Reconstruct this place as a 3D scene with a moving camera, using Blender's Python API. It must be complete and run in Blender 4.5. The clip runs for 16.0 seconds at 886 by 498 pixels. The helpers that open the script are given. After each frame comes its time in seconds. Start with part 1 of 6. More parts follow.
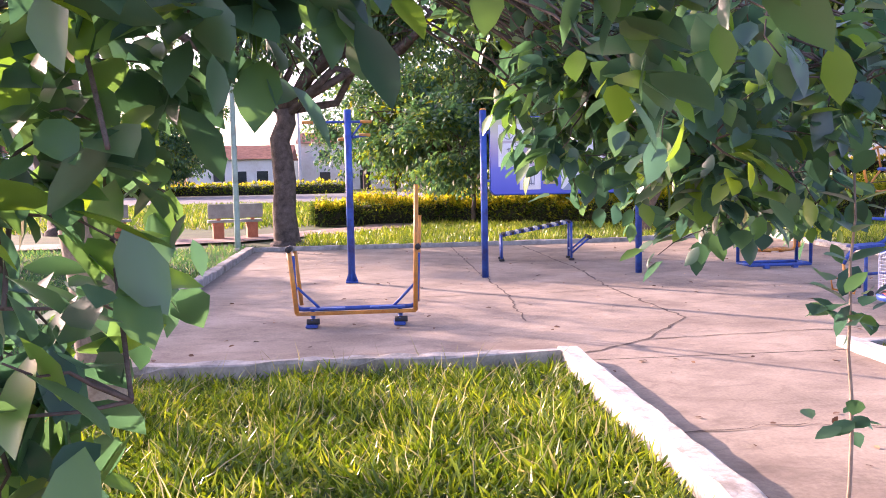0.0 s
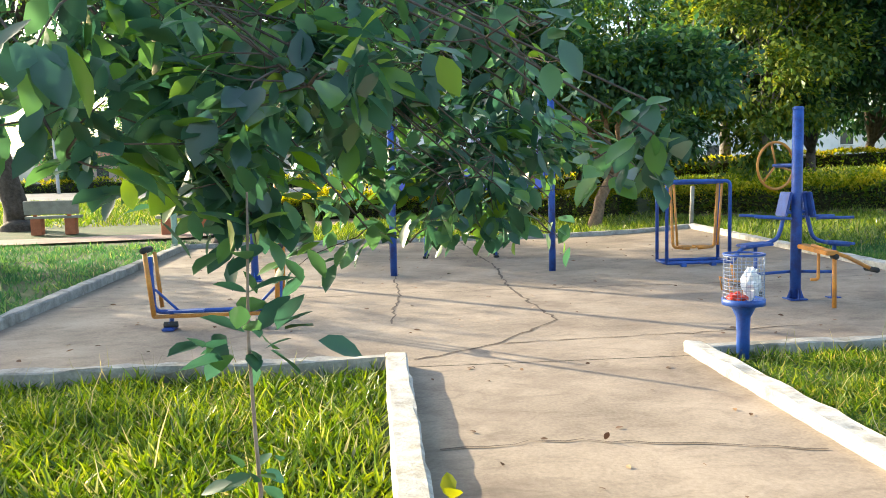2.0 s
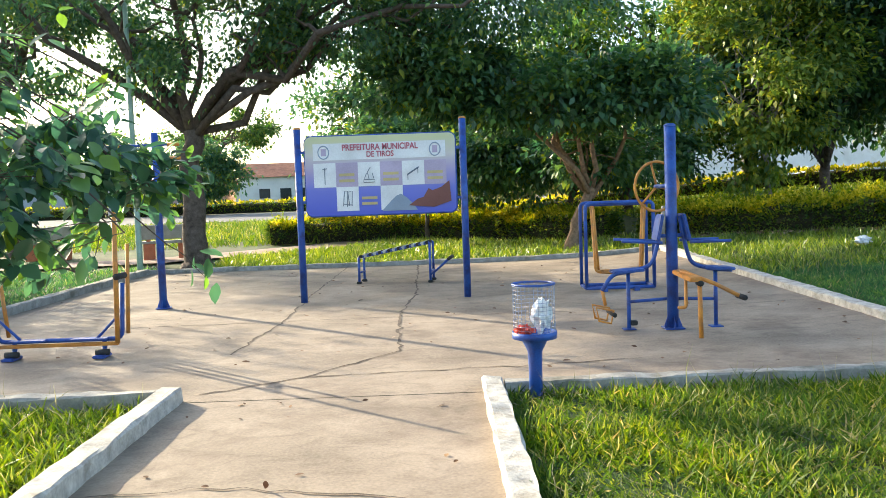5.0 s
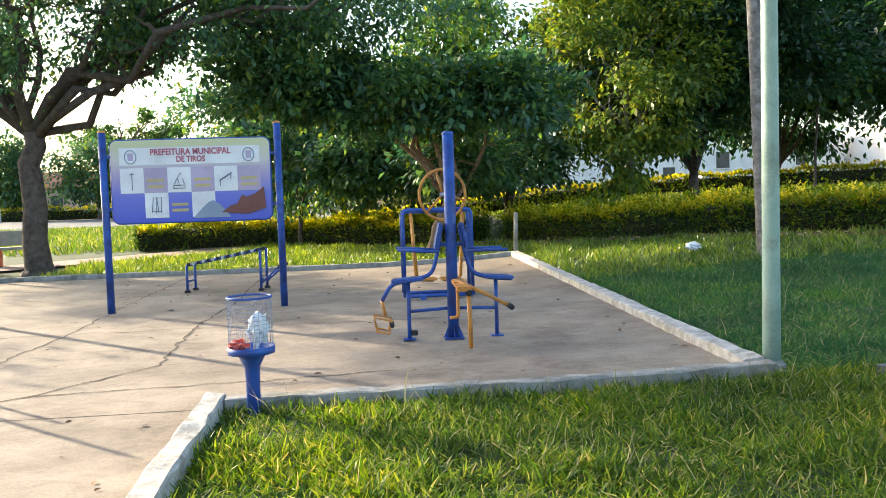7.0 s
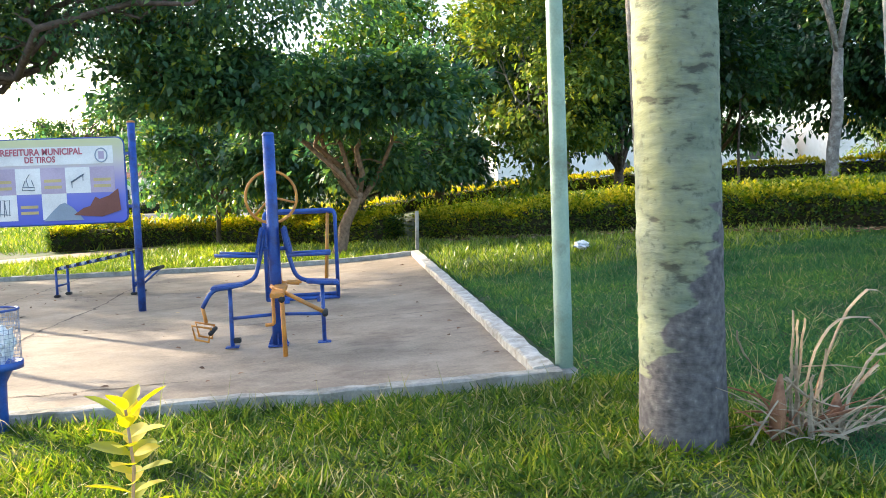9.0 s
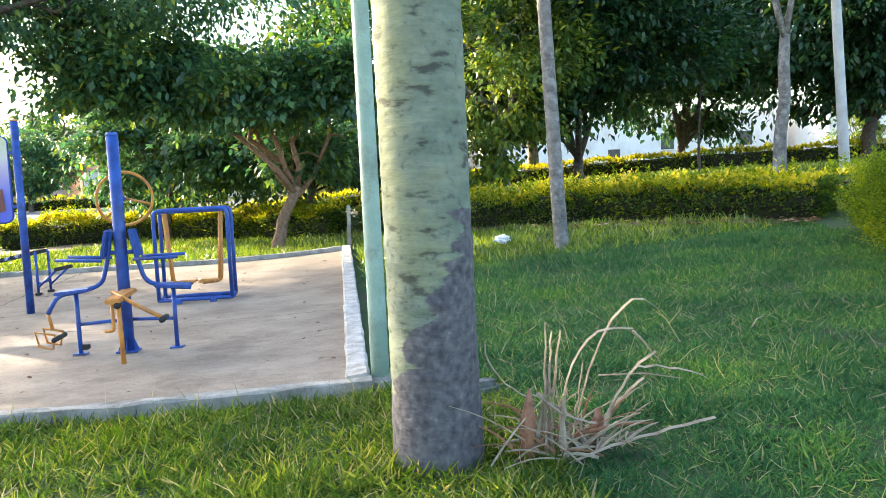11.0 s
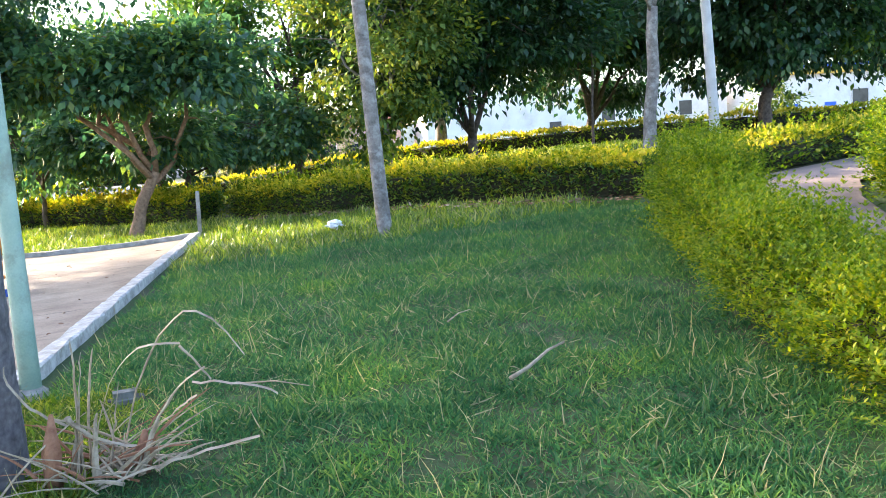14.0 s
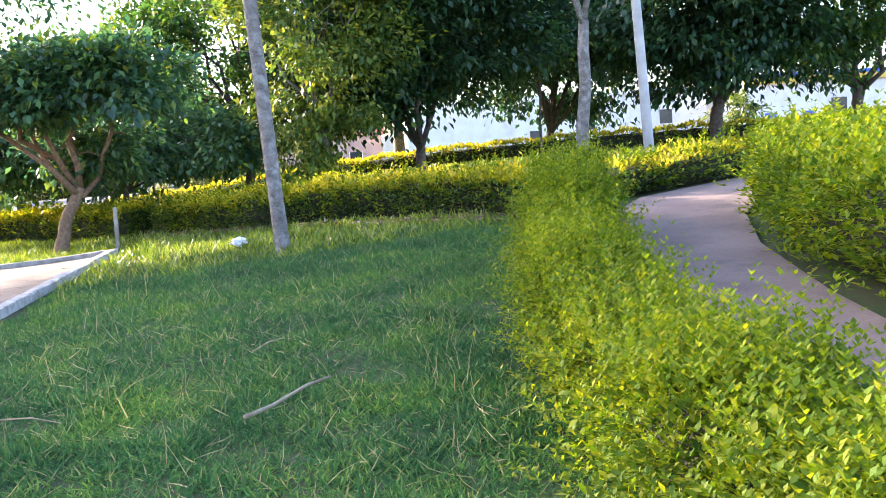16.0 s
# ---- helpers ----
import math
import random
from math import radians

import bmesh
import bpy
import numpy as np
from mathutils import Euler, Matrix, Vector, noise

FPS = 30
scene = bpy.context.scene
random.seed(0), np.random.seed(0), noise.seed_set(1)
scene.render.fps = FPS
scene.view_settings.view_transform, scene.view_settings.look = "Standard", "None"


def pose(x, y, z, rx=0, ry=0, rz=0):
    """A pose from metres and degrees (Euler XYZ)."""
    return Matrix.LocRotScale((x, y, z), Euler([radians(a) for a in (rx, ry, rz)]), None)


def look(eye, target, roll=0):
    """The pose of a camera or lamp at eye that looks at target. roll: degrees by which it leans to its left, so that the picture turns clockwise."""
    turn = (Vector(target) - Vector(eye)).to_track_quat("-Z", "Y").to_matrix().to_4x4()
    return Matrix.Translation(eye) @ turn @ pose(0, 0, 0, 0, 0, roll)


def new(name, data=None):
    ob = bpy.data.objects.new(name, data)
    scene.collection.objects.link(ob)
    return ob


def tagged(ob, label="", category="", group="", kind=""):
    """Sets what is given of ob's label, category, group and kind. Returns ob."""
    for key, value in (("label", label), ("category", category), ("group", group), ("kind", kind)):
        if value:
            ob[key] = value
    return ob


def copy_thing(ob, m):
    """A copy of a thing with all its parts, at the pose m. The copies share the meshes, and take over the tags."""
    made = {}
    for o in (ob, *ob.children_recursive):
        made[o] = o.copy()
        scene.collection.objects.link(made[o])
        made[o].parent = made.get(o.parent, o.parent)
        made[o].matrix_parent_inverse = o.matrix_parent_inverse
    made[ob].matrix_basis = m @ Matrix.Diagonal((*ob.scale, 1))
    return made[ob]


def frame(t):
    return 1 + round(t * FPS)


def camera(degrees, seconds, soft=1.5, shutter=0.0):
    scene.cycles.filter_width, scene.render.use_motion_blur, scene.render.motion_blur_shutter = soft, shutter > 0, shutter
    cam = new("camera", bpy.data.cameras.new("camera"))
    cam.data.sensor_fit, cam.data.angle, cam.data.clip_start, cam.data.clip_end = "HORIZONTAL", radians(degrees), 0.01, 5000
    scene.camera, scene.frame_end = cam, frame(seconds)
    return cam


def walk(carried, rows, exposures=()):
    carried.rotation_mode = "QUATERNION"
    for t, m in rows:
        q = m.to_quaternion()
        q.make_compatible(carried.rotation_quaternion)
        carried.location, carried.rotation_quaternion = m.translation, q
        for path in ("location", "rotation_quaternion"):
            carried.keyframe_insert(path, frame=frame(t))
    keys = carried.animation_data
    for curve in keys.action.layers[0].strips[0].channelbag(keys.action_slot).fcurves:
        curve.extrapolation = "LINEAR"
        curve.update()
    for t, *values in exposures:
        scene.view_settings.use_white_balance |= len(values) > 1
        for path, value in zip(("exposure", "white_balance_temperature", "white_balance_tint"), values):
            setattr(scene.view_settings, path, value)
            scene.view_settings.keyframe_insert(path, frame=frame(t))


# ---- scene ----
cam = camera(56.9, 16.0, 0.75)
METRES, EYE, TILT, LEAN, TURN = 11.9, 1.5, 0.0, 0.0, -5.3
SKY, SUN = 0.15, 3.6
ROWS = [
    (0.0, 0.0, 0.0, 0.0, -0.1, -4.7, 1.16),
    (0.5, 0.0323, 0.0087, -0.0023, 0.14, -5.32, 1.19),
    (1.0, 0.0608, 0.0139, 0.0016, 0.19, -5.48, 1.23),
    (1.5, 0.0929, 0.0176, 0.0001, 0.25, -5.38, 1.25),
    (2.0, 0.1215, 0.0217, 0.0024, 0.44, -5.22, 1.26),
    (2.5, 0.154, 0.0313, 0.002, 0.49, -4.51, 1.31),
    (3.0, 0.1819, 0.0373, 0.0025, 0.53, -4.38, 1.46),
    (3.5, 0.2139, 0.0409, 0.0024, 1.34, -4.02, 1.56),
    (6.0, 0.3678, 0.0678, 0.001, 6.16, -3.58, 2.29),
    (6.5, 0.4006, 0.0737, 0.0035, 0.66, -3.61, 2.02),
    (7.0, 0.4303, 0.0765, 0.0007, -0.25, -3.59, 1.87),
    (7.5, 0.4633, 0.0808, 0.0039, -0.37, -3.61, 1.86),
    (8.0, 0.4927, 0.085, 0.0013, -0.69, -3.65, 1.89),
    (8.5, 0.5246, 0.0921, 0.0044, -2.16, -3.89, 1.97),
    (9.0, 0.5529, 0.093, 0.0022, -2.33, -3.98, 2.2),
    (11.5, 0.706, 0.1144, 0.0062, -2.16, -5.21, 3.23),
    (12.0, 0.7359, 0.1198, 0.0046, -2.18, -5.81, 3.58),
    (12.5, 0.7671, 0.1235, 0.0063, -2.2, -6.52, 3.46),
    (13.0, 0.7985, 0.1234, 0.0048, -2.22, -6.49, 3.67),
    (13.5, 0.8323, 0.1216, 0.0066, -2.36, -6.58, 3.81),
    (14.0, 0.863, 0.1244, 0.0073, -4.76, -6.77, 4.0),
    (14.5, 0.893, 0.1252, 0.0076, -5.08, -6.74, 3.84),
    (15.0, 0.9227, 0.1229, 0.0088, -5.03, -6.64, 3.81),
    (15.5, 0.9565, 0.1239, 0.0081, -4.93, -6.44, 3.98),
    (16.0, 0.9868, 0.1248, 0.0102, -5.17, -6.24, 4.15),
]
walk(cam, [(t, pose(0, 0, EYE, TILT, LEAN, TURN) @ pose(METRES * x, METRES * y, METRES * z, 90 + pitch, roll, yaw)) for t, x, y, z, yaw, pitch, roll in ROWS],
     exposures=[(0.0, 1.96, 6350, 50), (0.9, 1.84, 6450, 8), (3.5, 1.84, 6350, 6), (6.0, 1.71, 6350, 8), (9.0, 2.06, 6300, 10), (12.5, 2.52, 6100, 11), (16.0, 2.58, 5900, 25)])

# ---- light ----
SUN_DIR = Vector((-0.745, 0.667, 0.335)).normalized()
world = bpy.data.worlds.new("world")
scene.world = world
world.use_nodes = True
wn = world.node_tree
sky = wn.nodes.new("ShaderNodeTexSky")
sky.sky_type = "NISHITA"
sky.sun_disc = False
sky.sun_elevation = math.asin(SUN_DIR.z)
sky.sun_rotation = math.atan2(SUN_DIR.x, SUN_DIR.y)
sky.dust_density = 2.5
wn.nodes["Background"].inputs["Strength"].default_value = SKY
wn.links.new(sky.outputs[0], wn.nodes["Background"].inputs["Color"])
sun_data = bpy.data.lights.new("sun", "SUN")
sun_data.energy, sun_data.angle, sun_data.color = SUN, radians(0.6), (1.0, 0.84, 0.6)
sun = new("sun", sun_data)
sun.matrix_world = look(SUN_DIR * 50, (0, 0, 0))


# ---- materials ----
def material(name):
    m = bpy.data.materials.new(name)
    m.use_nodes = True
    return m, m.node_tree.nodes, m.node_tree.links, m.node_tree.nodes["Principled BSDF"]


def ramp_node(nodes, stops):
    r = nodes.new("ShaderNodeValToRGB")
    while len(r.color_ramp.elements) < len(stops):
        r.color_ramp.elements.new(0.5)
    for e, (p, c) in zip(r.color_ramp.elements, stops):
        e.position, e.color = p, (*c, 1)
    return r


def surface(name, dark, light, scale=6.0, rough=0.8, bump=0.3, fine=60.0, metal=0.0, stain=None, stain_scale=0.8):
    """A worn surface: broad mottling, fine grain and relief, and stains."""
    m, nodes, links, b = material(name)
    co = nodes.new("ShaderNodeTexCoord")
    n1 = nodes.new("ShaderNodeTexNoise")
    n1.inputs["Scale"].default_value, n1.inputs["Detail"].default_value = scale, 8
    n2 = nodes.new("ShaderNodeTexNoise")
    n2.inputs["Scale"].default_value, n2.inputs["Detail"].default_value = fine, 4
    links.new(co.outputs["Object"], n1.inputs["Vector"])
    links.new(co.outputs["Object"], n2.inputs["Vector"])
    add = nodes.new("ShaderNodeMath")
    add.operation = "MULTIPLY_ADD"
    links.new(n2.outputs["Fac"], add.inputs[0])
    add.inputs[1].default_value = 0.45
    links.new(n1.outputs["Fac"], add.inputs[2])
    r = ramp_node(nodes, [(0.45, dark), (0.95, light)])
    links.new(add.outputs[0], r.inputs["Fac"])
    out = r.outputs["Color"]
    if stain:
        n3 = nodes.new("ShaderNodeTexNoise")
        n3.inputs["Scale"].default_value, n3.inputs["Detail"].default_value, n3.inputs["Roughness"].default_value = stain_scale, 9, 0.7
        links.new(co.outputs["Object"], n3.inputs["Vector"])
        r3 = ramp_node(nodes, [(0.5, (0, 0, 0)), (0.68, (1, 1, 1))])
        links.new(n3.outputs["Fac"], r3.inputs["Fac"])
        mix = nodes.new("ShaderNodeMixRGB")
        links.new(r3.outputs["Color"], mix.inputs["Fac"])
        links.new(out, mix.inputs["Color1"])
        mix.inputs["Color2"].default_value = (*stain, 1)
        out = mix.outputs["Color"]
    links.new(out, b.inputs["Base Color"])
    b.inputs["Roughness"].default_value, b.inputs["Metallic"].default_value = rough, metal
    bp = nodes.new("ShaderNodeBump")
    bp.inputs["Strength"].default_value, bp.inputs["Distance"].default_value = bump, 0.02
    links.new(add.outputs[0], bp.inputs["Height"])
    links.new(bp.outputs["Normal"], b.inputs["Normal"])
    return m


def foliage(name, stops, rough=0.45, glow=0.45, spec=0.4):
    """Leaves: each its own tint, light passing through."""
    m, nodes, links, b = material(name)
    g = nodes.new("ShaderNodeNewGeometry")
    r = ramp_node(nodes, stops)
    links.new(g.outputs["Random Per Island"], r.inputs["Fac"])
    co = nodes.new("ShaderNodeTexCoord")
    patch = nodes.new("ShaderNodeTexNoise")
    patch.inputs["Scale"].default_value, patch.inputs["Detail"].default_value = 1.1, 3
    links.new(co.outputs["Object"], patch.inputs["Vector"])
    tone = ramp_node(nodes, [(0.33, (0.66, 0.72, 0.8)), (0.5, (1, 1, 1)), (0.68, (1.35, 1.25, 0.9))])
    links.new(patch.outputs["Fac"], tone.inputs["Fac"])
    mul = nodes.new("ShaderNodeMixRGB")
    mul.blend_type = "MULTIPLY"
    mul.inputs["Fac"].default_value = 1.0
    links.new(r.outputs["Color"], mul.inputs["Color1"])
    links.new(tone.outputs["Color"], mul.inputs["Color2"])
    leaf_colour = mul.outputs["Color"]
    links.new(leaf_colour, b.inputs["Base Color"])
    b.inputs["Roughness"].default_value = rough
    b.inputs["Specular IOR Level"].default_value = spec
    tr = nodes.new("ShaderNodeBsdfTranslucent")
    hs = nodes.new("ShaderNodeHueSaturation")
    hs.inputs["Hue"].default_value, hs.inputs["Saturation"].default_value, hs.inputs["Value"].default_value = 0.485, 1.15, 1.5
    links.new(leaf_colour, hs.inputs["Color"])
    links.new(hs.outputs["Color"], tr.inputs["Color"])
    mx = nodes.new("ShaderNodeMixShader")
    mx.inputs["Fac"].default_value = glow
    links.new(b.outputs[0], mx.inputs[1])
    links.new(tr.outputs[0], mx.inputs[2])
    links.new(mx.outputs[0], nodes["Material Output"].inputs["Surface"])
    return m


CONCRETE = surface("patio_concrete", (0.18, 0.138, 0.1), (0.39, 0.31, 0.232), 1.1, 0.85, 0.3, 45, stain=(0.19, 0.142, 0.105), stain_scale=0.8)
cn, cl = CONCRETE.node_tree.nodes, CONCRETE.node_tree.links
cb = cn["Principled BSDF"]
base_link = cb.inputs["Base Color"].links[0].from_socket
c_co, c_map, c_noise = cn.new("ShaderNodeTexCoord"), cn.new("ShaderNodeMapping"), cn.new("ShaderNodeTexNoise")
c_map.inputs["Rotation"].default_value, c_map.inputs["Scale"].default_value = (0, 0, 0.35), (1.5, 2.4, 1)
c_noise.inputs["Scale"].default_value, c_noise.inputs["Detail"].default_value, c_noise.inputs["Roughness"].default_value, c_noise.inputs["Distortion"].default_value = 2.0, 10, 0.72, 1.2
cl.new(c_co.outputs["Object"], c_map.inputs[0])
cl.new(c_map.outputs[0], c_noise.inputs["Vector"])
c_ramp = ramp_node(cn, [(0.32, (0.62, 0.6, 0.58)), (0.5, (1.0, 1.0, 1.0)), (0.72, (1.18, 1.17, 1.15))])
cl.new(c_noise.outputs["Fac"], c_ramp.inputs["Fac"])
c_mul = cn.new("ShaderNodeMixRGB")
c_mul.blend_type = "MULTIPLY"
c_mul.inputs["Fac"].default_value = 0.7
cl.new(base_link, c_mul.inputs["Color1"])
cl.new(c_ramp.outputs["Color"], c_mul.inputs["Color2"])
cl.new(c_mul.outputs["Color"], cb.inputs["Base Color"])
KERB = surface("whitewashed_kerb", (0.3, 0.28, 0.245), (0.64, 0.61, 0.55), 9, 0.9, 0.6, 50, stain=(0.27, 0.24, 0.195), stain_scale=4)
KERB_GREY = surface("bare_kerb", (0.2, 0.19, 0.17), (0.42, 0.40, 0.36), 7, 0.9, 0.5, 50, stain=(0.15, 0.14, 0.11), stain_scale=2.5)
SOIL = surface("lawn_soil", (0.018, 0.035, 0.008), (0.06, 0.10, 0.022), 1.2, 0.95, 0.6, 40, stain=(0.07, 0.065, 0.03), stain_scale=0.5)
CRACK_DIRT = surface("crack_dirt", (0.05, 0.035, 0.025), (0.13, 0.095, 0.07), 8, 0.95, 0.5, 60)
ASPHALT = surface("asphalt", (0.09, 0.088, 0.085), (0.17, 0.165, 0.16), 0.6, 0.85, 0.2, 30)
PAVING = surface("pink_paving", (0.2, 0.125, 0.1), (0.34, 0.235, 0.195), 2.0, 0.85, 0.3, 30)
PATHWAY = surface("trodden_path", (0.17, 0.122, 0.1), (0.32, 0.235, 0.195), 1.6, 0.9, 0.5, 35, stain=(0.12, 0.095, 0.085))
BLUE = surface("blue_paint", (0.012, 0.042, 0.22), (0.028, 0.105, 0.42), 8, 0.42, 0.08, 90, stain=(0.02, 0.03, 0.13), stain_scale=5)
ORANGE = surface("orange_paint", (0.42, 0.15, 0.025), (0.68, 0.30, 0.05), 9, 0.5, 0.12, 80, stain=(0.3, 0.16, 0.07), stain_scale=6)
PALE_SLAT = surface("faded_slat", (0.3, 0.33, 0.33), (0.52, 0.55, 0.54), 10, 0.7, 0.2)
RUBBER = surface("black_rubber", (0.012, 0.012, 0.012), (0.04, 0.04, 0.04), 12, 0.8, 0.2)
STEEL = surface("worn_steel", (0.25, 0.27, 0.29), (0.5, 0.52, 0.55), 12, 0.45, 0.1, metal=0.6)
GREEN_POLE = surface("pale_green_paint", (0.24, 0.36, 0.30), (0.37, 0.5, 0.42), 5, 0.55, 0.12, 70, stain=(0.22, 0.27, 0.22), stain_scale=4)
WHITE_POLE = surface("weathered_concrete_pole", (0.4, 0.38, 0.37), (0.62, 0.6, 0.58), 3, 0.85, 0.3)
BENCH_SEAT = surface("bench_concrete", (0.25, 0.24, 0.21), (0.42, 0.40, 0.36), 5, 0.85, 0.4)
BENCH_LEG = surface("terracotta_paint", (0.38, 0.11, 0.05), (0.58, 0.2, 0.1), 6, 0.8, 0.3)
BARK = surface("brown_bark", (0.045, 0.032, 0.026), (0.15, 0.115, 0.095), 9, 0.95, 1.0, 40)
BARK_GREY = surface("grey_bark", (0.10, 0.085, 0.075), (0.28, 0.25, 0.225), 8, 0.95, 0.9, 35, stain=(0.4, 0.39, 0.36), stain_scale=5)
BARK_TAN = surface("tan_bark", (0.19, 0.13, 0.09), (0.43, 0.33, 0.25), 8, 0.95, 0.7, 40, stain=(0.12, 0.09, 0.07), stain_scale=4)
DRY = surface("dry_frond", (0.19, 0.14, 0.09), (0.46, 0.38, 0.27), 14, 0.8, 0.4, 70)
BARK_BROWN = surface("brown_bark", (0.11, 0.07, 0.045), (0.31, 0.2, 0.13), 14, 0.9, 0.7, 40)
DRY_RED = surface("rusty_frond_sheath", (0.18, 0.07, 0.035), (0.36, 0.18, 0.1), 14, 0.85, 0.5, 70)
# Near-black twigs: the shade between the hedge leaves is put into the colour
SHADED_CORE = surface("shaded_hedge_twigs", (0.012, 0.014, 0.006), (0.04, 0.04, 0.018), 20, 0.95, 0.8)
WALL_WHITE = surface("limewashed_wall", (0.8, 0.76, 0.7), (0.92, 0.88, 0.82), 0.7, 0.9, 0.1, 20, stain=(0.72, 0.66, 0.58), stain_scale=0.5)
WALL_PINK = surface("pink_plaster", (0.5, 0.33, 0.26), (0.66, 0.46, 0.38), 0.7, 0.9, 0.1, 20)
WALL_GREY = surface("grey_blue_plaster", (0.3, 0.33, 0.38), (0.45, 0.48, 0.53), 0.7, 0.9, 0.1, 20)
ROOF = surface("clay_tiles", (0.2, 0.075, 0.04), (0.42, 0.17, 0.1), 2, 0.9, 0.4, 15)
GLASS = surface("dark_window_glass", (0.02, 0.025, 0.03), (0.06, 0.07, 0.08), 1, 0.12, 0.0)
TRIM_BLUE = surface("bright_blue_paint", (0.03, 0.1, 0.5), (0.06, 0.17, 0.65), 2, 0.6, 0.05)
TRIM_YELLOW = surface("bright_yellow_paint", (0.7, 0.42, 0.04), (0.85, 0.55, 0.08), 2, 0.6, 0.05)
BAG = surface("thin_plastic_bag", (0.62, 0.63, 0.66), (0.88, 0.89, 0.92), 15, 0.3, 0.5, 60)
RED_PLASTIC = surface("red_plastic", (0.55, 0.04, 0.025), (0.75, 0.1, 0.05), 10, 0.35, 0.1)
HILL = surface("hazy_wooded_hill", (0.09, 0.13, 0.12), (0.16, 0.2, 0.17), 0.05, 1.0, 0.0, 0.4)
CAR_PAINT = surface("white_car_paint", (0.6, 0.6, 0.62), (0.75, 0.75, 0.77), 1, 0.25, 0.0)

LEAF_DARK = foliage("dark_tree_leaf", [(0.0, (0.04, 0.105, 0.058)), (0.55, (0.078, 0.175, 0.075)), (0.9, (0.12, 0.225, 0.055)), (1.0, (0.26, 0.3, 0.04))], rough=0.38, glow=0.4, spec=0.6)
LEAF_DEEP = foliage("deep_green_leaf", [(0.0, (0.018, 0.055, 0.028)), (0.6, (0.036, 0.1, 0.04)), (0.95, (0.06, 0.13, 0.032)), (1.0, (0.15, 0.18, 0.03))], rough=0.4, glow=0.3, spec=0.5)
LEAF_MID = foliage("tree_leaf", [(0.0, (0.03, 0.085, 0.025)), (0.6, (0.065, 0.15, 0.034)), (0.92, (0.13, 0.22, 0.04)), (1.0, (0.27, 0.28, 0.04))], glow=0.42)
# LEAF_MID made brighter and yellower, sunlight put into the slim tree's leaves
LEAF_LIGHT = foliage("pale_and_sunlit_tree_leaf", [(0.0, (0.06, 0.12, 0.03)), (0.6, (0.14, 0.22, 0.045)), (1.0, (0.33, 0.34, 0.06))], glow=0.45)
LEAF_NEAR = foliage("glossy_tree_leaf", [(0.0, (0.04, 0.102, 0.07)), (0.55, (0.072, 0.162, 0.095)), (0.92, (0.12, 0.26, 0.06)), (1.0, (0.18, 0.3, 0.045))], rough=0.33, glow=0.44, spec=0.8)
LEAF_PALE = foliage("pale_bush_leaf", [(0.0, (0.10, 0.13, 0.04)), (1.0, (0.33, 0.34, 0.14))])
LEAF_HEDGE = foliage("hedge_leaf", [(0.0, (0.04, 0.1, 0.012)), (0.5, (0.105, 0.19, 0.018)), (1.0, (0.26, 0.31, 0.028))], rough=0.6, glow=0.5, spec=0.2)
# Darker copy of LEAF_HEDGE, the shade of hedge sides put into its colour
LEAF_SIDE = foliage("shaded_hedge_leaf", [(0.0, (0.032, 0.085, 0.02)), (0.55, (0.085, 0.16, 0.03)), (1.0, (0.23, 0.27, 0.04))], rough=0.55, glow=0.45, spec=0.3)
# Golden leaves; on hedge tops this brightness also stands in for sunlight
LEAF_GOLD = foliage("golden_and_sunlit_leaf", [(0.0, (0.22, 0.28, 0.02)), (0.5, (0.46, 0.45, 0.035)), (1.0, (0.68, 0.58, 0.1))], glow=0.5)
LEAF_SHOOT = foliage("young_hedge_leaf", [(0.0, (0.08, 0.155, 0.014)), (0.6, (0.16, 0.24, 0.02)), (1.0, (0.29, 0.31, 0.028))], rough=0.6, glow=0.5, spec=0.2)
# Broad blades; on the lit lawns their bright yellow stands in for sunlight
GRASS_BROAD = foliage("broad_grass_blade", [(0.0, (0.045, 0.1, 0.014)), (0.5, (0.14, 0.23, 0.026)), (0.92, (0.3, 0.37, 0.045)), (1.0, (0.4, 0.36, 0.18))], rough=0.32, glow=0.36, spec=0.6)
# Bluish blades for shaded lawns; GRASS_SUNNY below is their yellower sunlit copy
GRASS_FINE = foliage("fine_grass_blade", [(0.0, (0.034, 0.108, 0.045)), (0.6, (0.07, 0.18, 0.064)), (0.95, (0.15, 0.25, 0.07)), (1.0, (0.36, 0.32, 0.18))], rough=0.55, glow=0.45, spec=0.3)
# Grass with the sun's yellow put into its colour
GRASS_SUNNY = foliage("sunlit_grass_blade", [(0.0, (0.045, 0.105, 0.02)), (0.6, (0.11, 0.18, 0.03)), (0.93, (0.22, 0.26, 0.05)), (1.0, (0.4, 0.34, 0.16))], rough=0.5, glow=0.48, spec=0.3)
SEED_STALK = foliage("seed_stalk", [(0.0, (0.2, 0.22, 0.1)), (1.0, (0.42, 0.37, 0.22))], rough=0.6, glow=0.4, spec=0.2)
LITTER = foliage("fallen_leaf", [(0.0, (0.09, 0.05, 0.03)), (0.6, (0.22, 0.13, 0.08)), (1.0, (0.5, 0.38, 0.28))], rough=0.7, glow=0.1, spec=0.2)


# ---- building blocks ----
def height(x, y):
    """The ground: level by the street, rising gently ahead and to the east."""
    x, y = np.asarray(x, float), np.asarray(y, float)
    s = np.minimum(np.log1p(np.exp(np.clip((x - 7) * 1.2, -40, 60))) / 1.2, 25)
    z = 0.009 * np.clip(y - 4, 0, 120) + 0.0058 * s * np.clip(y - 0.5, 0, 30)
    return 1.6 * np.tanh(z / 1.6)


def hz(x, y):
    return float(height(x, y))


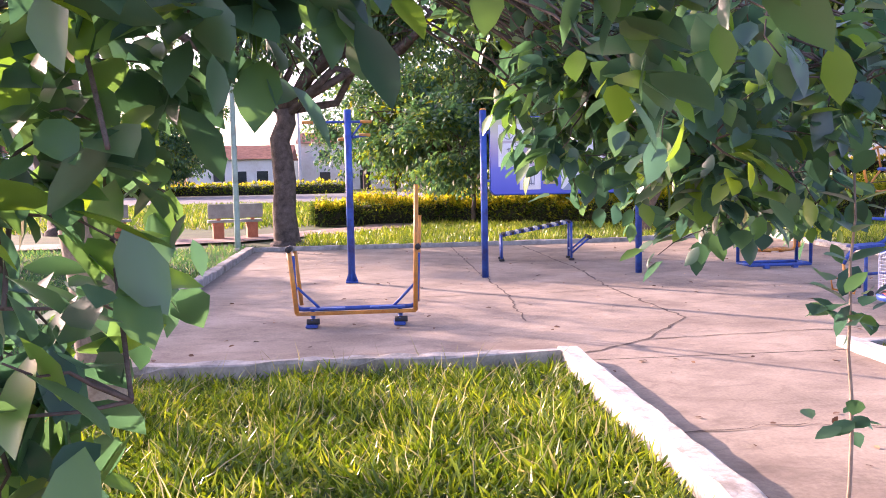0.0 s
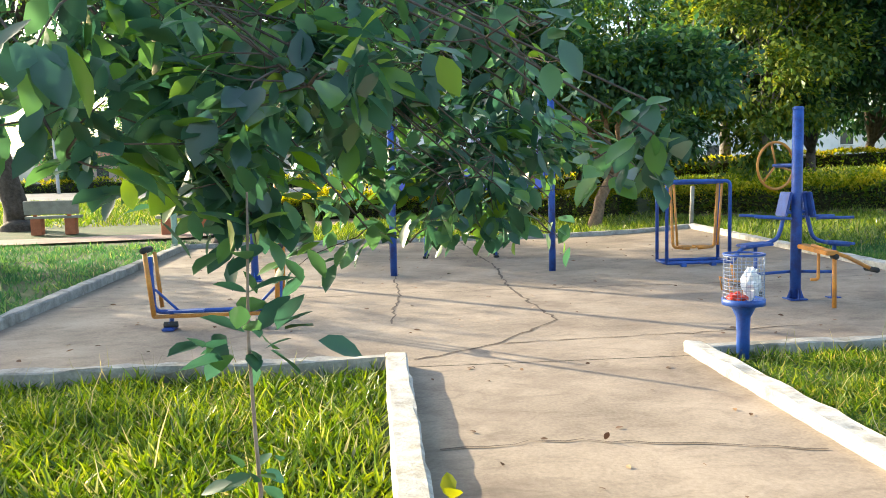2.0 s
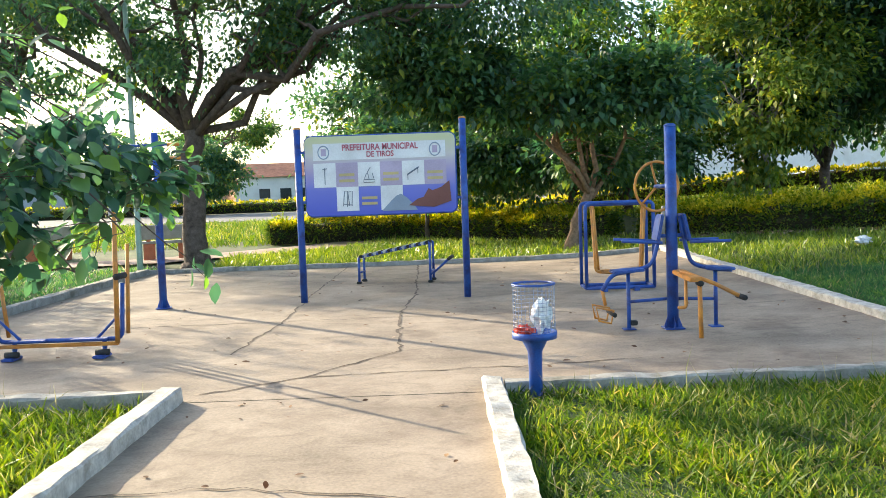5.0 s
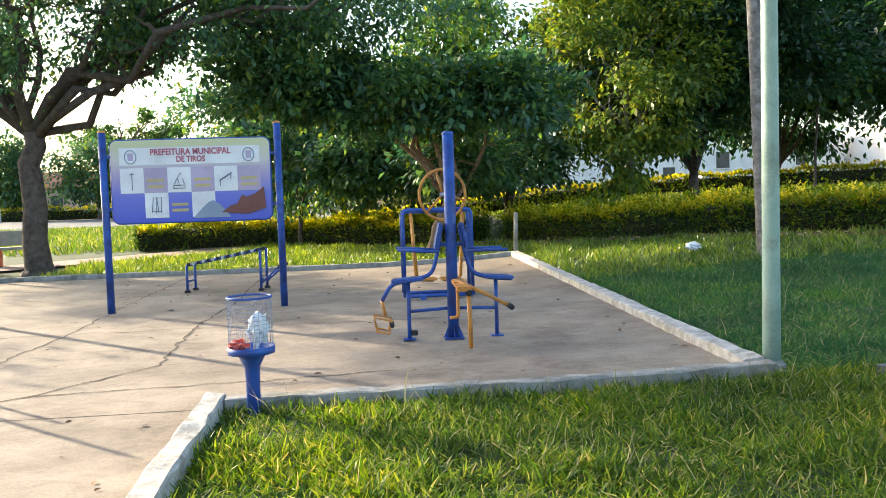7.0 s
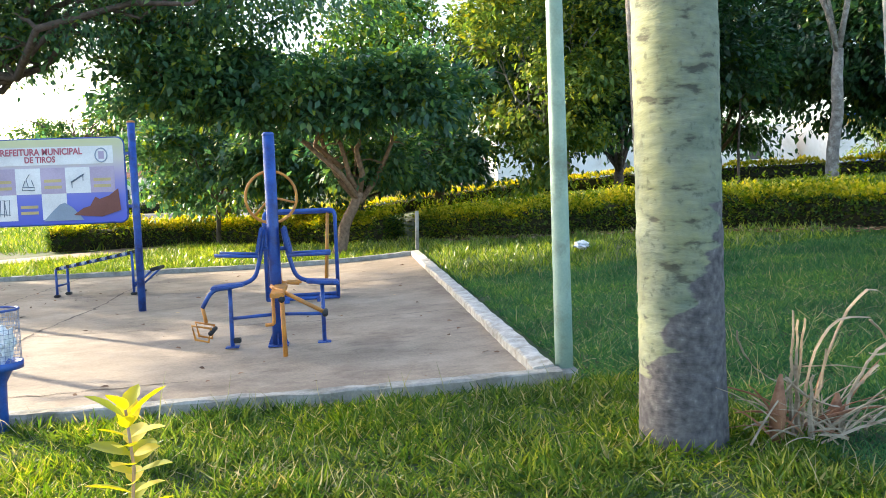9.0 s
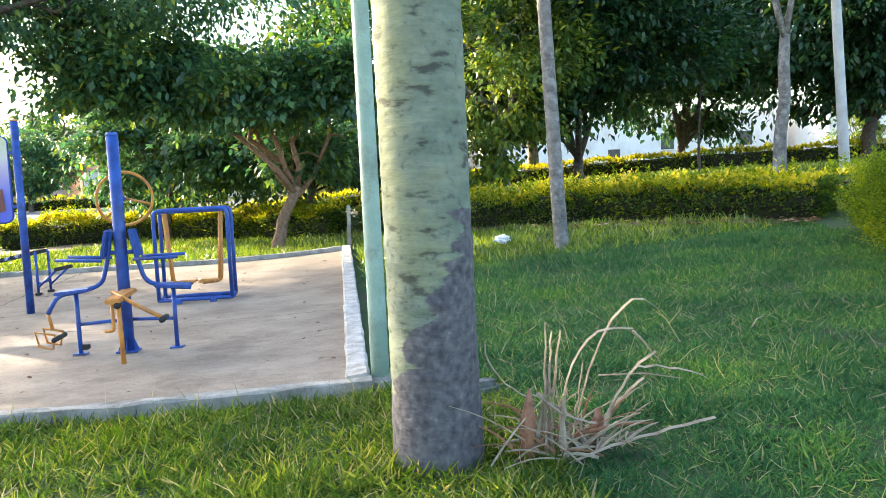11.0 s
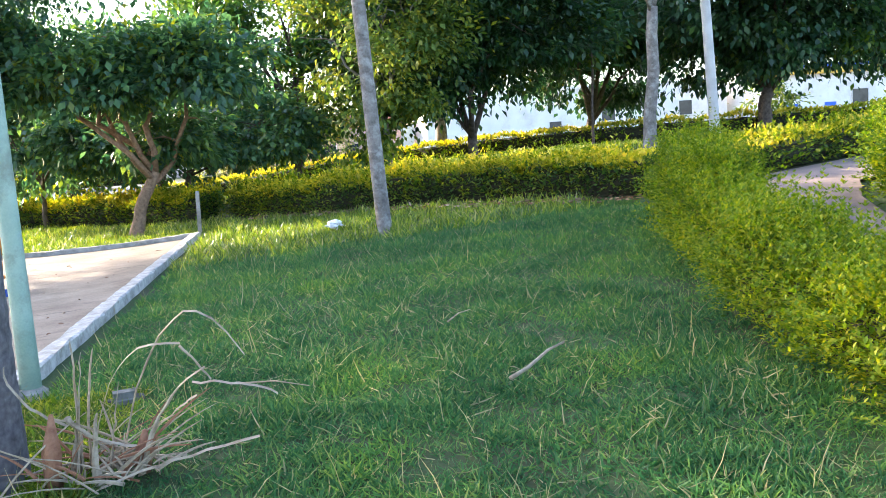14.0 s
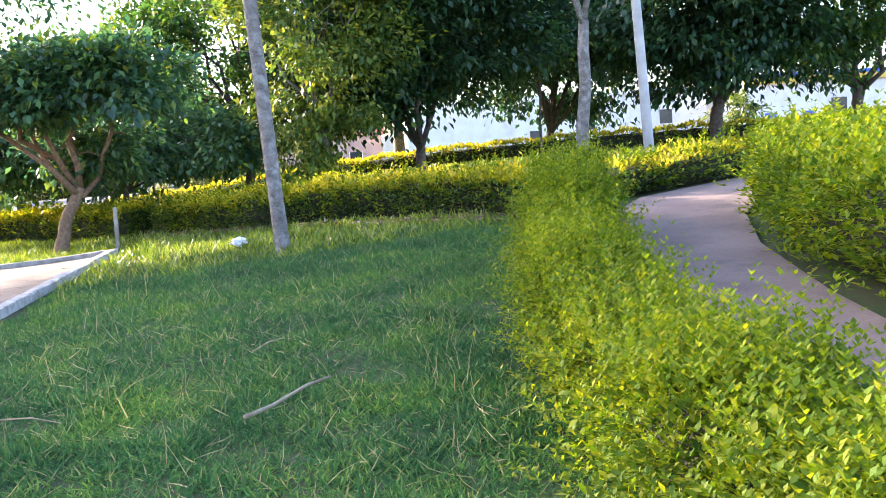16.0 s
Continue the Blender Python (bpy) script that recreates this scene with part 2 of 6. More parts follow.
def mesh_from(name, verts, faces, mat, smooth=False):
    me = bpy.data.meshes.new(name)
    if isinstance(faces, np.ndarray):
        n, k = faces.shape
        me.vertices.add(len(verts))
        me.vertices.foreach_set("co", np.asarray(verts, np.float32).ravel())
        me.loops.add(n * k)
        me.loops.foreach_set("vertex_index", faces.astype(np.int32).ravel())
        me.polygons.add(n)
        me.polygons.foreach_set("loop_start", np.arange(0, n * k, k, dtype=np.int32))
        me.update(calc_edges=True)
    else:
        me.from_pydata([tuple(v) for v in verts], [], faces)
    if smooth:
        me.polygons.foreach_set("use_smooth", np.ones(len(me.polygons), bool))
    me.materials.append(mat)
    me.validate()
    me.update()
    return me


class Geo:
    """Gathers shapes into one mesh, in world metres."""

    def __init__(self):
        self.v, self.f = [], []

    def add(self, verts, faces):
        o = len(self.v)
        self.v += [tuple(v) for v in verts]
        self.f += [tuple(i + o for i in f) for f in faces]
        return self

    def box(self, cx, cy, cz, sx, sy, sz, m=None, bevel=0.0):
        bm = bmesh.new()
        bmesh.ops.create_cube(bm, size=1)
        for v in bm.verts:
            v.co = Vector((v.co.x * sx, v.co.y * sy, v.co.z * sz))
        if bevel:
            bmesh.ops.bevel(bm, geom=bm.edges[:], offset=bevel, segments=2, affect="EDGES")
        bm.verts.index_update()
        t = Matrix.Translation((cx, cy, cz)) @ (m or Matrix())
        self.add([t @ v.co for v in bm.verts], [[v.index for v in f.verts] for f in bm.faces])
        bm.free()
        return self

    def tube(self, pts, radii, seg=10, closed=False):
        pts = [Vector(p) for p in pts]
        if not hasattr(radii, "__len__"):
            radii = [radii] * len(pts)
        n = len(pts)
        rings, ref = [], None
        for i, p in enumerate(pts):
            a = pts[(i - 1) % n] if (i or closed) else p
            c = pts[(i + 1) % n] if (i < n - 1 or closed) else p
            d = (c - a).normalized()
            if ref is None:
                ref = d.orthogonal().normalized()
            ref = (ref - d * ref.dot(d))
            ref = ref.normalized() if ref.length > 1e-6 else d.orthogonal().normalized()
            q = d.cross(ref)
            rings.append([p + (ref * math.cos(2 * math.pi * k / seg) + q * math.sin(2 * math.pi * k / seg)) * radii[i] for k in range(seg)])
        faces = []
        for i in range(n if closed else n - 1):
            j = (i + 1) % n
            for k in range(seg):
                l = (k + 1) % seg
                faces.append((i * seg + k, i * seg + l, j * seg + l, j * seg + k))
        if not closed:
            faces += [tuple(range(seg - 1, -1, -1)), tuple(range((n - 1) * seg, n * seg))]
        return self.add([v for r in rings for v in r], faces)

    def lathe(self, cx, cy, profile, seg=20):
        vs = [(cx + r * math.cos(2 * math.pi * k / seg), cy + r * math.sin(2 * math.pi * k / seg), z) for r, z in profile for k in range(seg)]
        fs = []
        for i in range(len(profile) - 1):
            for k in range(seg):
                l = (k + 1) % seg
                fs.append((i * seg + k, i * seg + l, (i + 1) * seg + l, (i + 1) * seg + k))
        fs += [tuple(range(seg - 1, -1, -1)), tuple(range((len(profile) - 1) * seg, len(profile) * seg))]
        return self.add(vs, fs)

    def make(self, name, mat, smooth=False):
        return mesh_from(name, self.v, self.f, mat, smooth)


def part(name, geo, mat, parent, label="", smooth=False):
    ob = new(name, geo.make(name, mat, smooth) if isinstance(geo, Geo) else geo)
    ob.parent = parent
    if label:
        ob["label"] = label
    return ob


def thing(name, label, category, group="", kind=""):
    return tagged(new(name), label, category, group, kind)


def solid(name, geo, mat, label, category, kind="", group="", smooth=False):
    return tagged(new(name, geo.make(name, mat, smooth) if isinstance(geo, Geo) else geo), label, category, group, kind)


def bend(pts, radius=0.06, steps=4):
    """Rounds the corners of a bent pipe."""
    pts = [Vector(p) for p in pts]
    out = [pts[0]]
    for a, b, c in zip(pts, pts[1:], pts[2:]):
        u, w = a - b, c - b
        r = min(radius, u.length * 0.45, w.length * 0.45)
        p, q = b + u.normalized() * r, b + w.normalized() * r
        for i in range(steps + 1):
            s = i / steps
            out.append(p * (1 - s) ** 2 + b * 2 * s * (1 - s) + q * s * s)
    return out + [pts[-1]]


def stamp(template, faces, pos, along, up, size):
    """Copies of one small shape, each at its own place, heading and size, as arrays for one mesh."""
    along = along / np.linalg.norm(along, axis=1, keepdims=True)
    side = np.cross(along, up)
    side /= np.linalg.norm(side, axis=1, keepdims=True) + 1e-9
    nrm = np.cross(side, along)
    t = np.asarray(template, float)
    size = np.asarray(size, float)
    if size.ndim == 1:
        size = size[:, None]
    k = len(t)
    v = pos[:, None, :] + (t[None, :, 0:1] * side[:, None, :] + t[None, :, 1:2] * along[:, None, :] + t[None, :, 2:3] * nrm[:, None, :]) * size[:, None, :]
    f = np.asarray(faces)
    fs = (f[None, :, :] + (np.arange(len(pos)) * k)[:, None, None]).reshape(-1, f.shape[1])
    return v.reshape(-1, 3), fs


LEAF4 = ([(0, 0, 0), (0.26, 0.45, 0.07), (0, 1, -0.05), (-0.26, 0.45, 0.07)], [(0, 1, 2, 3)])
LEAF8 = ([(0, 0, 0), (0.2, 0.22, 0.05), (0.28, 0.52, 0.06), (0.17, 0.8, 0.02), (0, 1, -0.06), (-0.17, 0.8, 0.02), (-0.28, 0.52, 0.06), (-0.2, 0.22, 0.05), (0, 0.5, 0)],
         [(0, 1, 2, 8), (8, 2, 3, 4), (8, 4, 5, 6), (0, 8, 6, 7)])
BLADE = ([(-0.5, 0, 0), (0.5, 0, 0), (0.42, 0.55, 0.08), (-0.42, 0.55, 0.08), (0.06, 1.0, 0.36), (-0.06, 1.0, 0.36)], [(0, 1, 2, 3), (3, 2, 4, 5)])


def random_dirs(rng, n):
    d = rng.normal(size=(n, 3))
    return d / np.linalg.norm(d, axis=1, keepdims=True)


def leaf_mesh(name, rng, pos, size, mat, template=LEAF4, droop=0.35, outward=None):
    n = len(pos)
    d = random_dirs(rng, n)
    if outward is not None:
        d = d * 0.8 + outward
    d[:, 2] -= droop
    up = random_dirs(rng, n) * 0.6 + np.array([0, 0, 1.0])
    s = size * rng.uniform(0.6, 1.25, n)
    v, f = stamp(*template, pos, d, up, s)
    return mesh_from(name, v, f, mat)


def lattice(rng, pos, thresh, freq):
    """Keeps the points where a soft random field is dense, which leaves gaps in a crown."""
    keep = np.array([noise.noise(Vector(p) * freq) > thresh for p in pos])
    return pos[keep]


def curve_pts(a, b, sag, n, rng, wob=0.05):
    a, b = np.array(a, float), np.array(b, float)
    L = np.linalg.norm(b - a)
    out = []
    for i in range(n + 1):
        s = i / n
        p = a * (1 - s) + b * s
        p[2] += sag * L * s * (1 - s) * 4
        if 0 < i < n:
            p += rng.normal(size=3) * wob * L * 0.3
        out.append(tuple(p))
    return out


def tree(name, label, base, forks, crown, clumps, leaf_n, leaf, leaf_mat, bark, r0, seed, spread=0.5, flare=1.35, group="", gap=-0.1, template=LEAF4, limbs=7, category="tree"):
    """base: foot; forks: points up the trunk; crown: list of (centre, radii) or (centre, radii, lowest leaf, share of leaves)."""
    rng = np.random.default_rng(seed)
    root = thing(name, label, category, group)
    x, y = base
    z = hz(x, y)
    pts = [(x, y, z - 0.15), (x, y, z + 0.12)] + [tuple(p) for p in forks]
    fine = [pts[0]]
    for a, b in zip(pts, pts[1:]):
        for i in range(1, 4):
            s = i / 3
            fine.append(tuple(np.array(a) * (1 - s) + np.array(b) * s + (rng.normal(size=3) * r0 * 0.12 if 0 < s < 1 else 0)))
    m = len(fine)
    rad = [r0 * (flare if i < 2 else 1.0 + (flare - 1) * max(0, 1 - (i - 1) / 3)) * (1 - 0.35 * i / m) for i in range(m)]
    part("trunk", Geo().tube(fine, rad, 12), bark, root, smooth=True)
    top = np.array(fine[-1])
    allpos, allout = [], []
    shares = [e[3] if len(e) > 3 else 1.0 for e in crown]
    for (c, rr, *more), share in zip(crown, shares):
        c, rr = np.array(c, float), np.array(rr, float)
        for i in range(limbs):
            a = 2 * math.pi * (i + rng.uniform(0, 0.7)) / limbs
            e = rng.uniform(-0.15, 0.9)
            tip = c + rr * 0.75 * np.array([math.cos(a) * math.cos(e), math.sin(a) * math.cos(e), math.sin(e)])
            g = Geo()
            p = curve_pts(top - np.array([0, 0, rng.uniform(0, 0.25)]), tip, 0.06, 6, rng, 0.12)
            rl = r0 * rng.uniform(0.32, 0.5)
            g.tube(p, [rl * (1 - 0.8 * k / 6) for k in range(7)], 7)
            for _ in range(3):
                k = rng.integers(2, 6)
                q = np.array(p[k]) + random_dirs(rng, 1)[0] * rr * 0.45 + np.array([0, 0, 0.2])
                g.tube(curve_pts(p[k], q, 0.05, 4, rng, 0.15), [rl * 0.42 * (1 - 0.75 * w / 4) for w in range(5)], 5)
            part("limb", g, bark, root, smooth=True)
        k = clumps
        d = random_dirs(rng, k)
        rad_ = rng.uniform(0.25, 1, k) ** 0.45 * np.array([1 + 0.55 * noise.noise(Vector(q) * 1.9 + Vector((seed, 0, 0))) for q in d])
        cl = c + d * rad_[:, None] * rr
        cl = lattice(rng, cl, gap, 0.9 / max(0.8, min(rr)) + 0.25)
        w = rng.integers(0, len(cl), int(leaf_n * share / sum(shares)))
        off = rng.normal(size=(len(w), 3)) * spread * rng.uniform(0.6, 1.35, len(cl))[w][:, None] * np.array([1, 1, 0.5])
        off[:, 2] -= 0.35 * np.hypot(off[:, 0], off[:, 1])
        pos = cl[w] + off
        if more:
            pos = pos[pos[:, 2] > more[0] + 0.15 * np.sin(pos[:, 0] * 2.3 + pos[:, 1] * 1.7) + 0.1 * np.sin(pos[:, 0] * 6.1)]
        allpos.append(pos)
        o = (pos - c) / rr
        allout.append(o * 0.6)
    pos, out = np.concatenate(allpos), np.concatenate(allout)
    low = pos[:, 2] > height(pos[:, 0], pos[:, 1]) + 0.3
    pos, out = pos[low], out[low]
    part("crown", leaf_mesh("crown", rng, pos, leaf, leaf_mat, template, 0.3, out), leaf_mat, root)
    return root


# ---- ground ----
def sheet(name, xs, ys, mat, dz=0.0, label="", category="", edge=None):
    X, Y = np.meshgrid(xs, ys)
    Z = height(X, Y) + dz
    v = np.stack([X, Y, Z], -1).reshape(-1, 3)
    nx, ny = len(xs), len(ys)
    i = np.arange(nx - 1)[None, :] + np.arange(ny - 1)[:, None] * nx
    f = np.stack([i, i + 1, i + 1 + nx, i + nx], -1).reshape(-1, 4)
    return tagged(new(name, mesh_from(name, v, f, mat, True)), label, category, "", "structure")


def strip(name, line, width, mat, dz, label, category, kind="structure"):
    """A ribbon on the ground along a line of points."""
    pts = []
    for a, b in zip(line, line[1:]):
        n = max(2, int(math.dist(a, b) / 0.8))
        pts += [(a[0] + (b[0] - a[0]) * i / n, a[1] + (b[1] - a[1]) * i / n) for i in range(n)]
    pts.append(line[-1])
    v, f, k = [], [], 5
    for i, p in enumerate(pts):
        a, b = pts[max(0, i - 1)], pts[min(len(pts) - 1, i + 1)]
        d = Vector((b[0] - a[0], b[1] - a[1])).normalized()
        for j in range(k):
            o = (j / (k - 1) - 0.5) * width
            x, y = p[0] - d.y * o, p[1] + d.x * o
            v.append((x, y, hz(x, y) + dz))
    for i in range(len(pts) - 1):
        for j in range(k - 1):
            f.append((i * k + j, (i + 1) * k + j, (i + 1) * k + j + 1, i * k + j + 1))
    return tagged(new(name, mesh_from(name, v, f, mat, True)), label, category, "", kind)


GX = np.concatenate([np.linspace(-1500, -70, 12), np.linspace(-60, -14, 20), np.arange(-13, 24, 0.5), np.linspace(25, 70, 26), np.linspace(80, 1500, 12)])
GY = np.concatenate([np.linspace(-600, -14, 10), np.arange(-12, 30, 0.5), np.linspace(31, 90, 30), np.linspace(100, 1800, 14)])
sheet("ground", GX, GY, SOIL, -0.02, "grassy park ground sloping gently up", "ground")
sheet("patio", np.linspace(-2.32, 8.16, 40), np.linspace(6.4, 17.1, 44), CONCRETE, 0.015, "worn beige concrete exercise patio with cracks", "patio")
sheet("walkway", np.linspace(1.66, 3.98, 10), np.linspace(1.0, 6.4, 20), CONCRETE, 0.012, "beige concrete walkway leading to the patio", "walkway")
sheet("pavement", np.linspace(-40, 40, 120), np.linspace(-2.0, 1.0, 8), PAVING, 0.0, "pavement along the edge of the park", "pavement")
strip("road", [(-160, 62), (-30, 62), (60, 66), (160, 80)], 24, ASPHALT, 0.02, "pale asphalt street beyond the park", "road")
strip("footpath", [(-22, 19.0), (-7, 19.9), (-3.4, 20.6), (0.5, 24.2), (3, 29), (5, 40)], 1.7, PAVING, 0.03, "pinkish paved footpath beside the benches", "path")
strip("hedge_path", [(14.5, 1.0), (14.65, 4.5), (15.1, 6.5), (15.8, 8.7), (16.75, 10.6), (17.9, 12.1), (21.5, 13.2)], 1.9, PATHWAY, 0.03, "trodden brownish path between the hedges", "path")


def kerb(line, width, high, mat, label):
    """A rough low kerb along a line, its edges worn and uneven."""
    rng = np.random.default_rng(int(abs(line[0][0] * 100) + abs(line[-1][1]) * 7))
    pts = []
    for a, b in zip(line, line[1:]):
        n = max(2, int(math.dist(a, b) / 0.16))
        pts += [(a[0] + (b[0] - a[0]) * i / n, a[1] + (b[1] - a[1]) * i / n) for i in range(n)]
    pts.append(line[-1])
    v, f = [], []
    prof = [(-0.5, -0.25), (-0.5, 0.88), (-0.4, 1.0), (0.4, 1.0), (0.5, 0.88), (0.5, -0.25)]
    for i, p in enumerate(pts):
        a, b = pts[max(0, i - 1)], pts[min(len(pts) - 1, i + 1)]
        d = Vector((b[0] - a[0], b[1] - a[1])).normalized()
        for o, t in prof:
            w = o * width + rng.normal() * 0.005
            x, y = p[0] - d.y * w, p[1] + d.x * w
            v.append((x, y, hz(x, y) + t * high + (rng.normal() * 0.005 - (0.03 if rng.random() < 0.03 else 0) if t > 0 else -0.03)))
    k = len(prof)
    for i in range(len(pts) - 1):
        for j in range(k - 1):
            f.append((i * k + j, (i + 1) * k + j, (i + 1) * k + j + 1, i * k + j + 1))
    f += [tuple(range(k)), tuple(range((len(pts) - 1) * k + k - 1, (len(pts) - 1) * k - 1, -1))]
    return tagged(new("kerb", mesh_from("kerb", v, f, mat)), label, "kerb", "patio kerbs", "structure")


kerb([(-2.4, 6.36), (1.51, 6.36)], 0.15, 0.12, KERB_GREY, "low worn concrete kerb along the lit grass bed")
kerb([(1.6, 6.44), (1.6, 1.0)], 0.17, 0.13, KERB, "whitewashed kerb along the walkway, paint flaking")
kerb([(4.04, 1.0), (4.04, 6.54)], 0.16, 0.10, KERB, "whitewashed kerb along the walkway, paint flaking")
kerb([(4.13, 6.46), (8.3, 6.46)], 0.15, 0.085, KERB_GREY, "low grey kerb half hidden by grass")
kerb([(8.2, 6.54), (8.26, 17.25)], 0.17, 0.10, KERB, "pale kerb along the right of the patio")
kerb([(-2.4, 17.18), (8.19, 17.18)], 0.15, 0.10, KERB_GREY, "dark weathered kerb at the far edge of the patio")
kerb([(-2.4, 6.44), (-2.4, 17.1)], 0.16, 0.13, KERB_GREY, "grey weathered kerb beside the lawn")


def crack(line, w):
    rng = np.random.default_rng(int(abs(line[0][0] * 31 + line[0][1] * 7) + 50))
    pts = []
    for a, b in zip(line, line[1:]):
        n = max(2, int(math.dist(a, b) / 0.12))
        for i in range(n):
            s = i / n
            pts.append((a[0] + (b[0] - a[0]) * s + rng.normal() * 0.018, a[1] + (b[1] - a[1]) * s + rng.normal() * 0.018))
    pts.append(line[-1])
    v, f = [], []
    for i, (x, y) in enumerate(pts):
        a, b = pts[max(0, i - 1)], pts[min(len(pts) - 1, i + 1)]
        d = Vector((b[0] - a[0], b[1] - a[1])).normalized()
        ww = w * rng.uniform(0.5, 1.8)
        for o in (-ww, ww):
            v.append((x - d.y * o, y + d.x * o, hz(x, y) + 0.019))
    for i in range(len(pts) - 1):
        f.append((2 * i, 2 * i + 1, 2 * i + 3, 2 * i + 2))
    return tagged(new("crack", mesh_from("crack", v, f, CRACK_DIRT)), "dirt-filled crack in the concrete", "crack", "cracks in the patio", "structure")


crack([(1.75, 6.6), (2.5, 7.1), (3.25, 8.1), (3.2, 8.9), (3.15, 10.3), (3.3, 12.5), (3.2, 17.0)], 0.011)
crack([(2.5, 7.1), (3.9, 7.2), (5.4, 7.35)], 0.007)
crack([(1.6, 8.2), (1.75, 10.0), (1.7, 13.0), (1.75, 17.0)], 0.009)
crack([(1.8, 4.5), (2.6, 4.55), (3.85, 4.2)], 0.006)
crack([(-2.2, 9.9), (0.3, 10.1), (3.2, 10.2), (8.1, 10.0)], 0.007)
crack([(-2.2, 13.6), (3.2, 13.7), (8.1, 13.5)], 0.008)


# ---- exercise equipment ----
def upright(x, y, z0, z1, r, seg=14):
    return Geo().tube([(x, y, z0), (x, y, z1)], r, seg)


def base_plate(x, y, z, r, parent, mat):
    g = Geo().box(x, y, z + 0.008, r * 3.2, r * 3.2, 0.016, bevel=0.003)
    part("base_plate", g, mat, parent)
    for k in range(4):
        a = math.pi / 2 * k
        u, w = math.cos(a), math.sin(a)
        g = Geo()
        t = 0.005
        p = [(x + u * r * 0.9, y + w * r * 0.9, z + 0.015), (x + u * r * 1.6, y + w * r * 1.6, z + 0.015), (x + u * r * 0.9, y + w * r * 0.9, z + 0.13)]
        v = [(a_ - w * s * t, b_ + u * s * t, c_) for s in (-1, 1) for a_, b_, c_ in p]
        g.add(v, [(0, 1, 2), (5, 4, 3), (0, 3, 4, 1), (1, 4, 5, 2), (2, 5, 3, 0)])
        part("gusset", g, mat, parent)


def multi_exerciser(x, y):
    z = hz(x, y) + 0.02
    root = thing("multi_exerciser", "blue and orange multi-station exercise machine with wheel and seats", "exercise machine")
    col = part("column", upright(x, y, z, z + 2.07, 0.058, 18), BLUE, root, smooth=True)
    part("cap", Geo().lathe(x, y, [(0.06, z + 2.07), (0.06, z + 2.085), (0.045, z + 2.1)], 18), BLUE, col)
    base_plate(x, y, z, 0.062, root, BLUE)
    # wheel on its axle, turned a little to the east
    wc, nrm = Vector((x - 0.03, y + 0.42, z + 1.47)), Vector((0.29, -0.957, 0)).normalized()
    side = nrm.cross(Vector((0, 0, 1))).normalized()
    ring = [wc + (side * math.cos(a) + Vector((0, 0, 1)) * math.sin(a)) * 0.265 for a in np.linspace(0, 2 * math.pi, 32, endpoint=False)]
    wheel = part("wheel", Geo().tube(ring, 0.015, 8, closed=True), ORANGE, root, "orange steel hand wheel, paint worn", True)
    for k in range(3):
        a = math.radians(75 + 120 * k)
        part("spoke", Geo().tube([wc, wc + (side * math.cos(a) + Vector((0, 0, 1)) * math.sin(a)) * 0.26], 0.012, 8), ORANGE, wheel, smooth=True)
    part("axle", Geo().tube([Vector((x, y, z + 1.47)), wc - nrm * 0.03], 0.022, 10), BLUE, root, smooth=True)
    # two seats back to back
    for s, seat_end, drop in ((-1, 0.62, True), (1, 0.62, False)):
        line = [(x + s * 0.09, y + 0.02, z + 1.16), (x + s * 0.13, y + 0.02, z + 0.92), (x + s * 0.2, y + 0.02, z + 0.66), (x + s * 0.42, y + 0.02, z + 0.6), (x + s * seat_end, y + 0.02, z + 0.585)]
        if drop:
            line += [(x + s * 0.72, y + 0.02, z + 0.41)]
        part("seat_frame", Geo().tube(bend(line, 0.09), 0.022, 10), BLUE, root, smooth=True)
        tilt = Matrix.Rotation(s * math.radians(-12), 4, "Y")
        part("backrest", Geo().box(x + s * 0.135, y + 0.02, z + 1.05, 0.03, 0.24, 0.27, tilt, 0.01), BLUE, root)
        part("seat", Geo().box(x + s * 0.46, y + 0.02, z + 0.615, 0.32, 0.26, 0.03, Matrix.Rotation(s * math.radians(4), 4, "Y"), 0.01), BLUE, root)
        part("arm_bar", Geo().tube([(x + s * 0.14, y - 0.16, z + 0.90), (x + s * 0.55, y - 0.17, z + 0.93 - 0.03 * (s > 0))], 0.016, 8), BLUE, root, smooth=True)
        part("arm_bar", Geo().tube([(x + s * 0.14, y + 0.2, z + 0.90), (x + s * 0.55, y + 0.21, z + 0.93 - 0.03 * (s > 0))], 0.016, 8), BLUE, root, smooth=True)
        part("back_support", Geo().tube([(x, y + 0.02, z + 0.96), (x + s * 0.13, y + 0.02, z + 0.96)], 0.02, 8), BLUE, root, smooth=True)
        leg = part("leg", Geo().tube([(x + s * 0.45, y + 0.02, z + 0.0), (x + s * 0.45, y + 0.02, z + 0.6)], 0.021, 10), BLUE, root, smooth=True)
        part("foot_plate", Geo().box(x + s * 0.45, y + 0.02, z + 0.008, 0.13, 0.11, 0.012, bevel=0.003), BLUE, leg)
        part("stretcher", Geo().tube([(x, y + 0.02, z + 0.31), (x + s * 0.45, y + 0.02, z + 0.29)], 0.017, 8), BLUE, root, smooth=True)
    # swinging pedals under one seat
    px, pz = x - 0.72, z + 0.42
    g = Geo().tube([(px, y + 0.02, pz), (px + 0.03, y + 0.02, pz - 0.16)], 0.018, 8)
    crank = part("pedal_arm", g, ORANGE, root, smooth=True)
    loop = [(px - 0.09, y - 0.1, pz - 0.16), (px + 0.09, y - 0.1, pz - 0.2), (px + 0.06, y - 0.1, pz - 0.33), (px - 0.06, y - 0.1, pz - 0.3)]
    part("pedal", Geo().tube(loop, 0.013, 8, closed=True), ORANGE, crank, smooth=True)
    loop = [(a, b + 0.22, c) for a, b, c in loop]
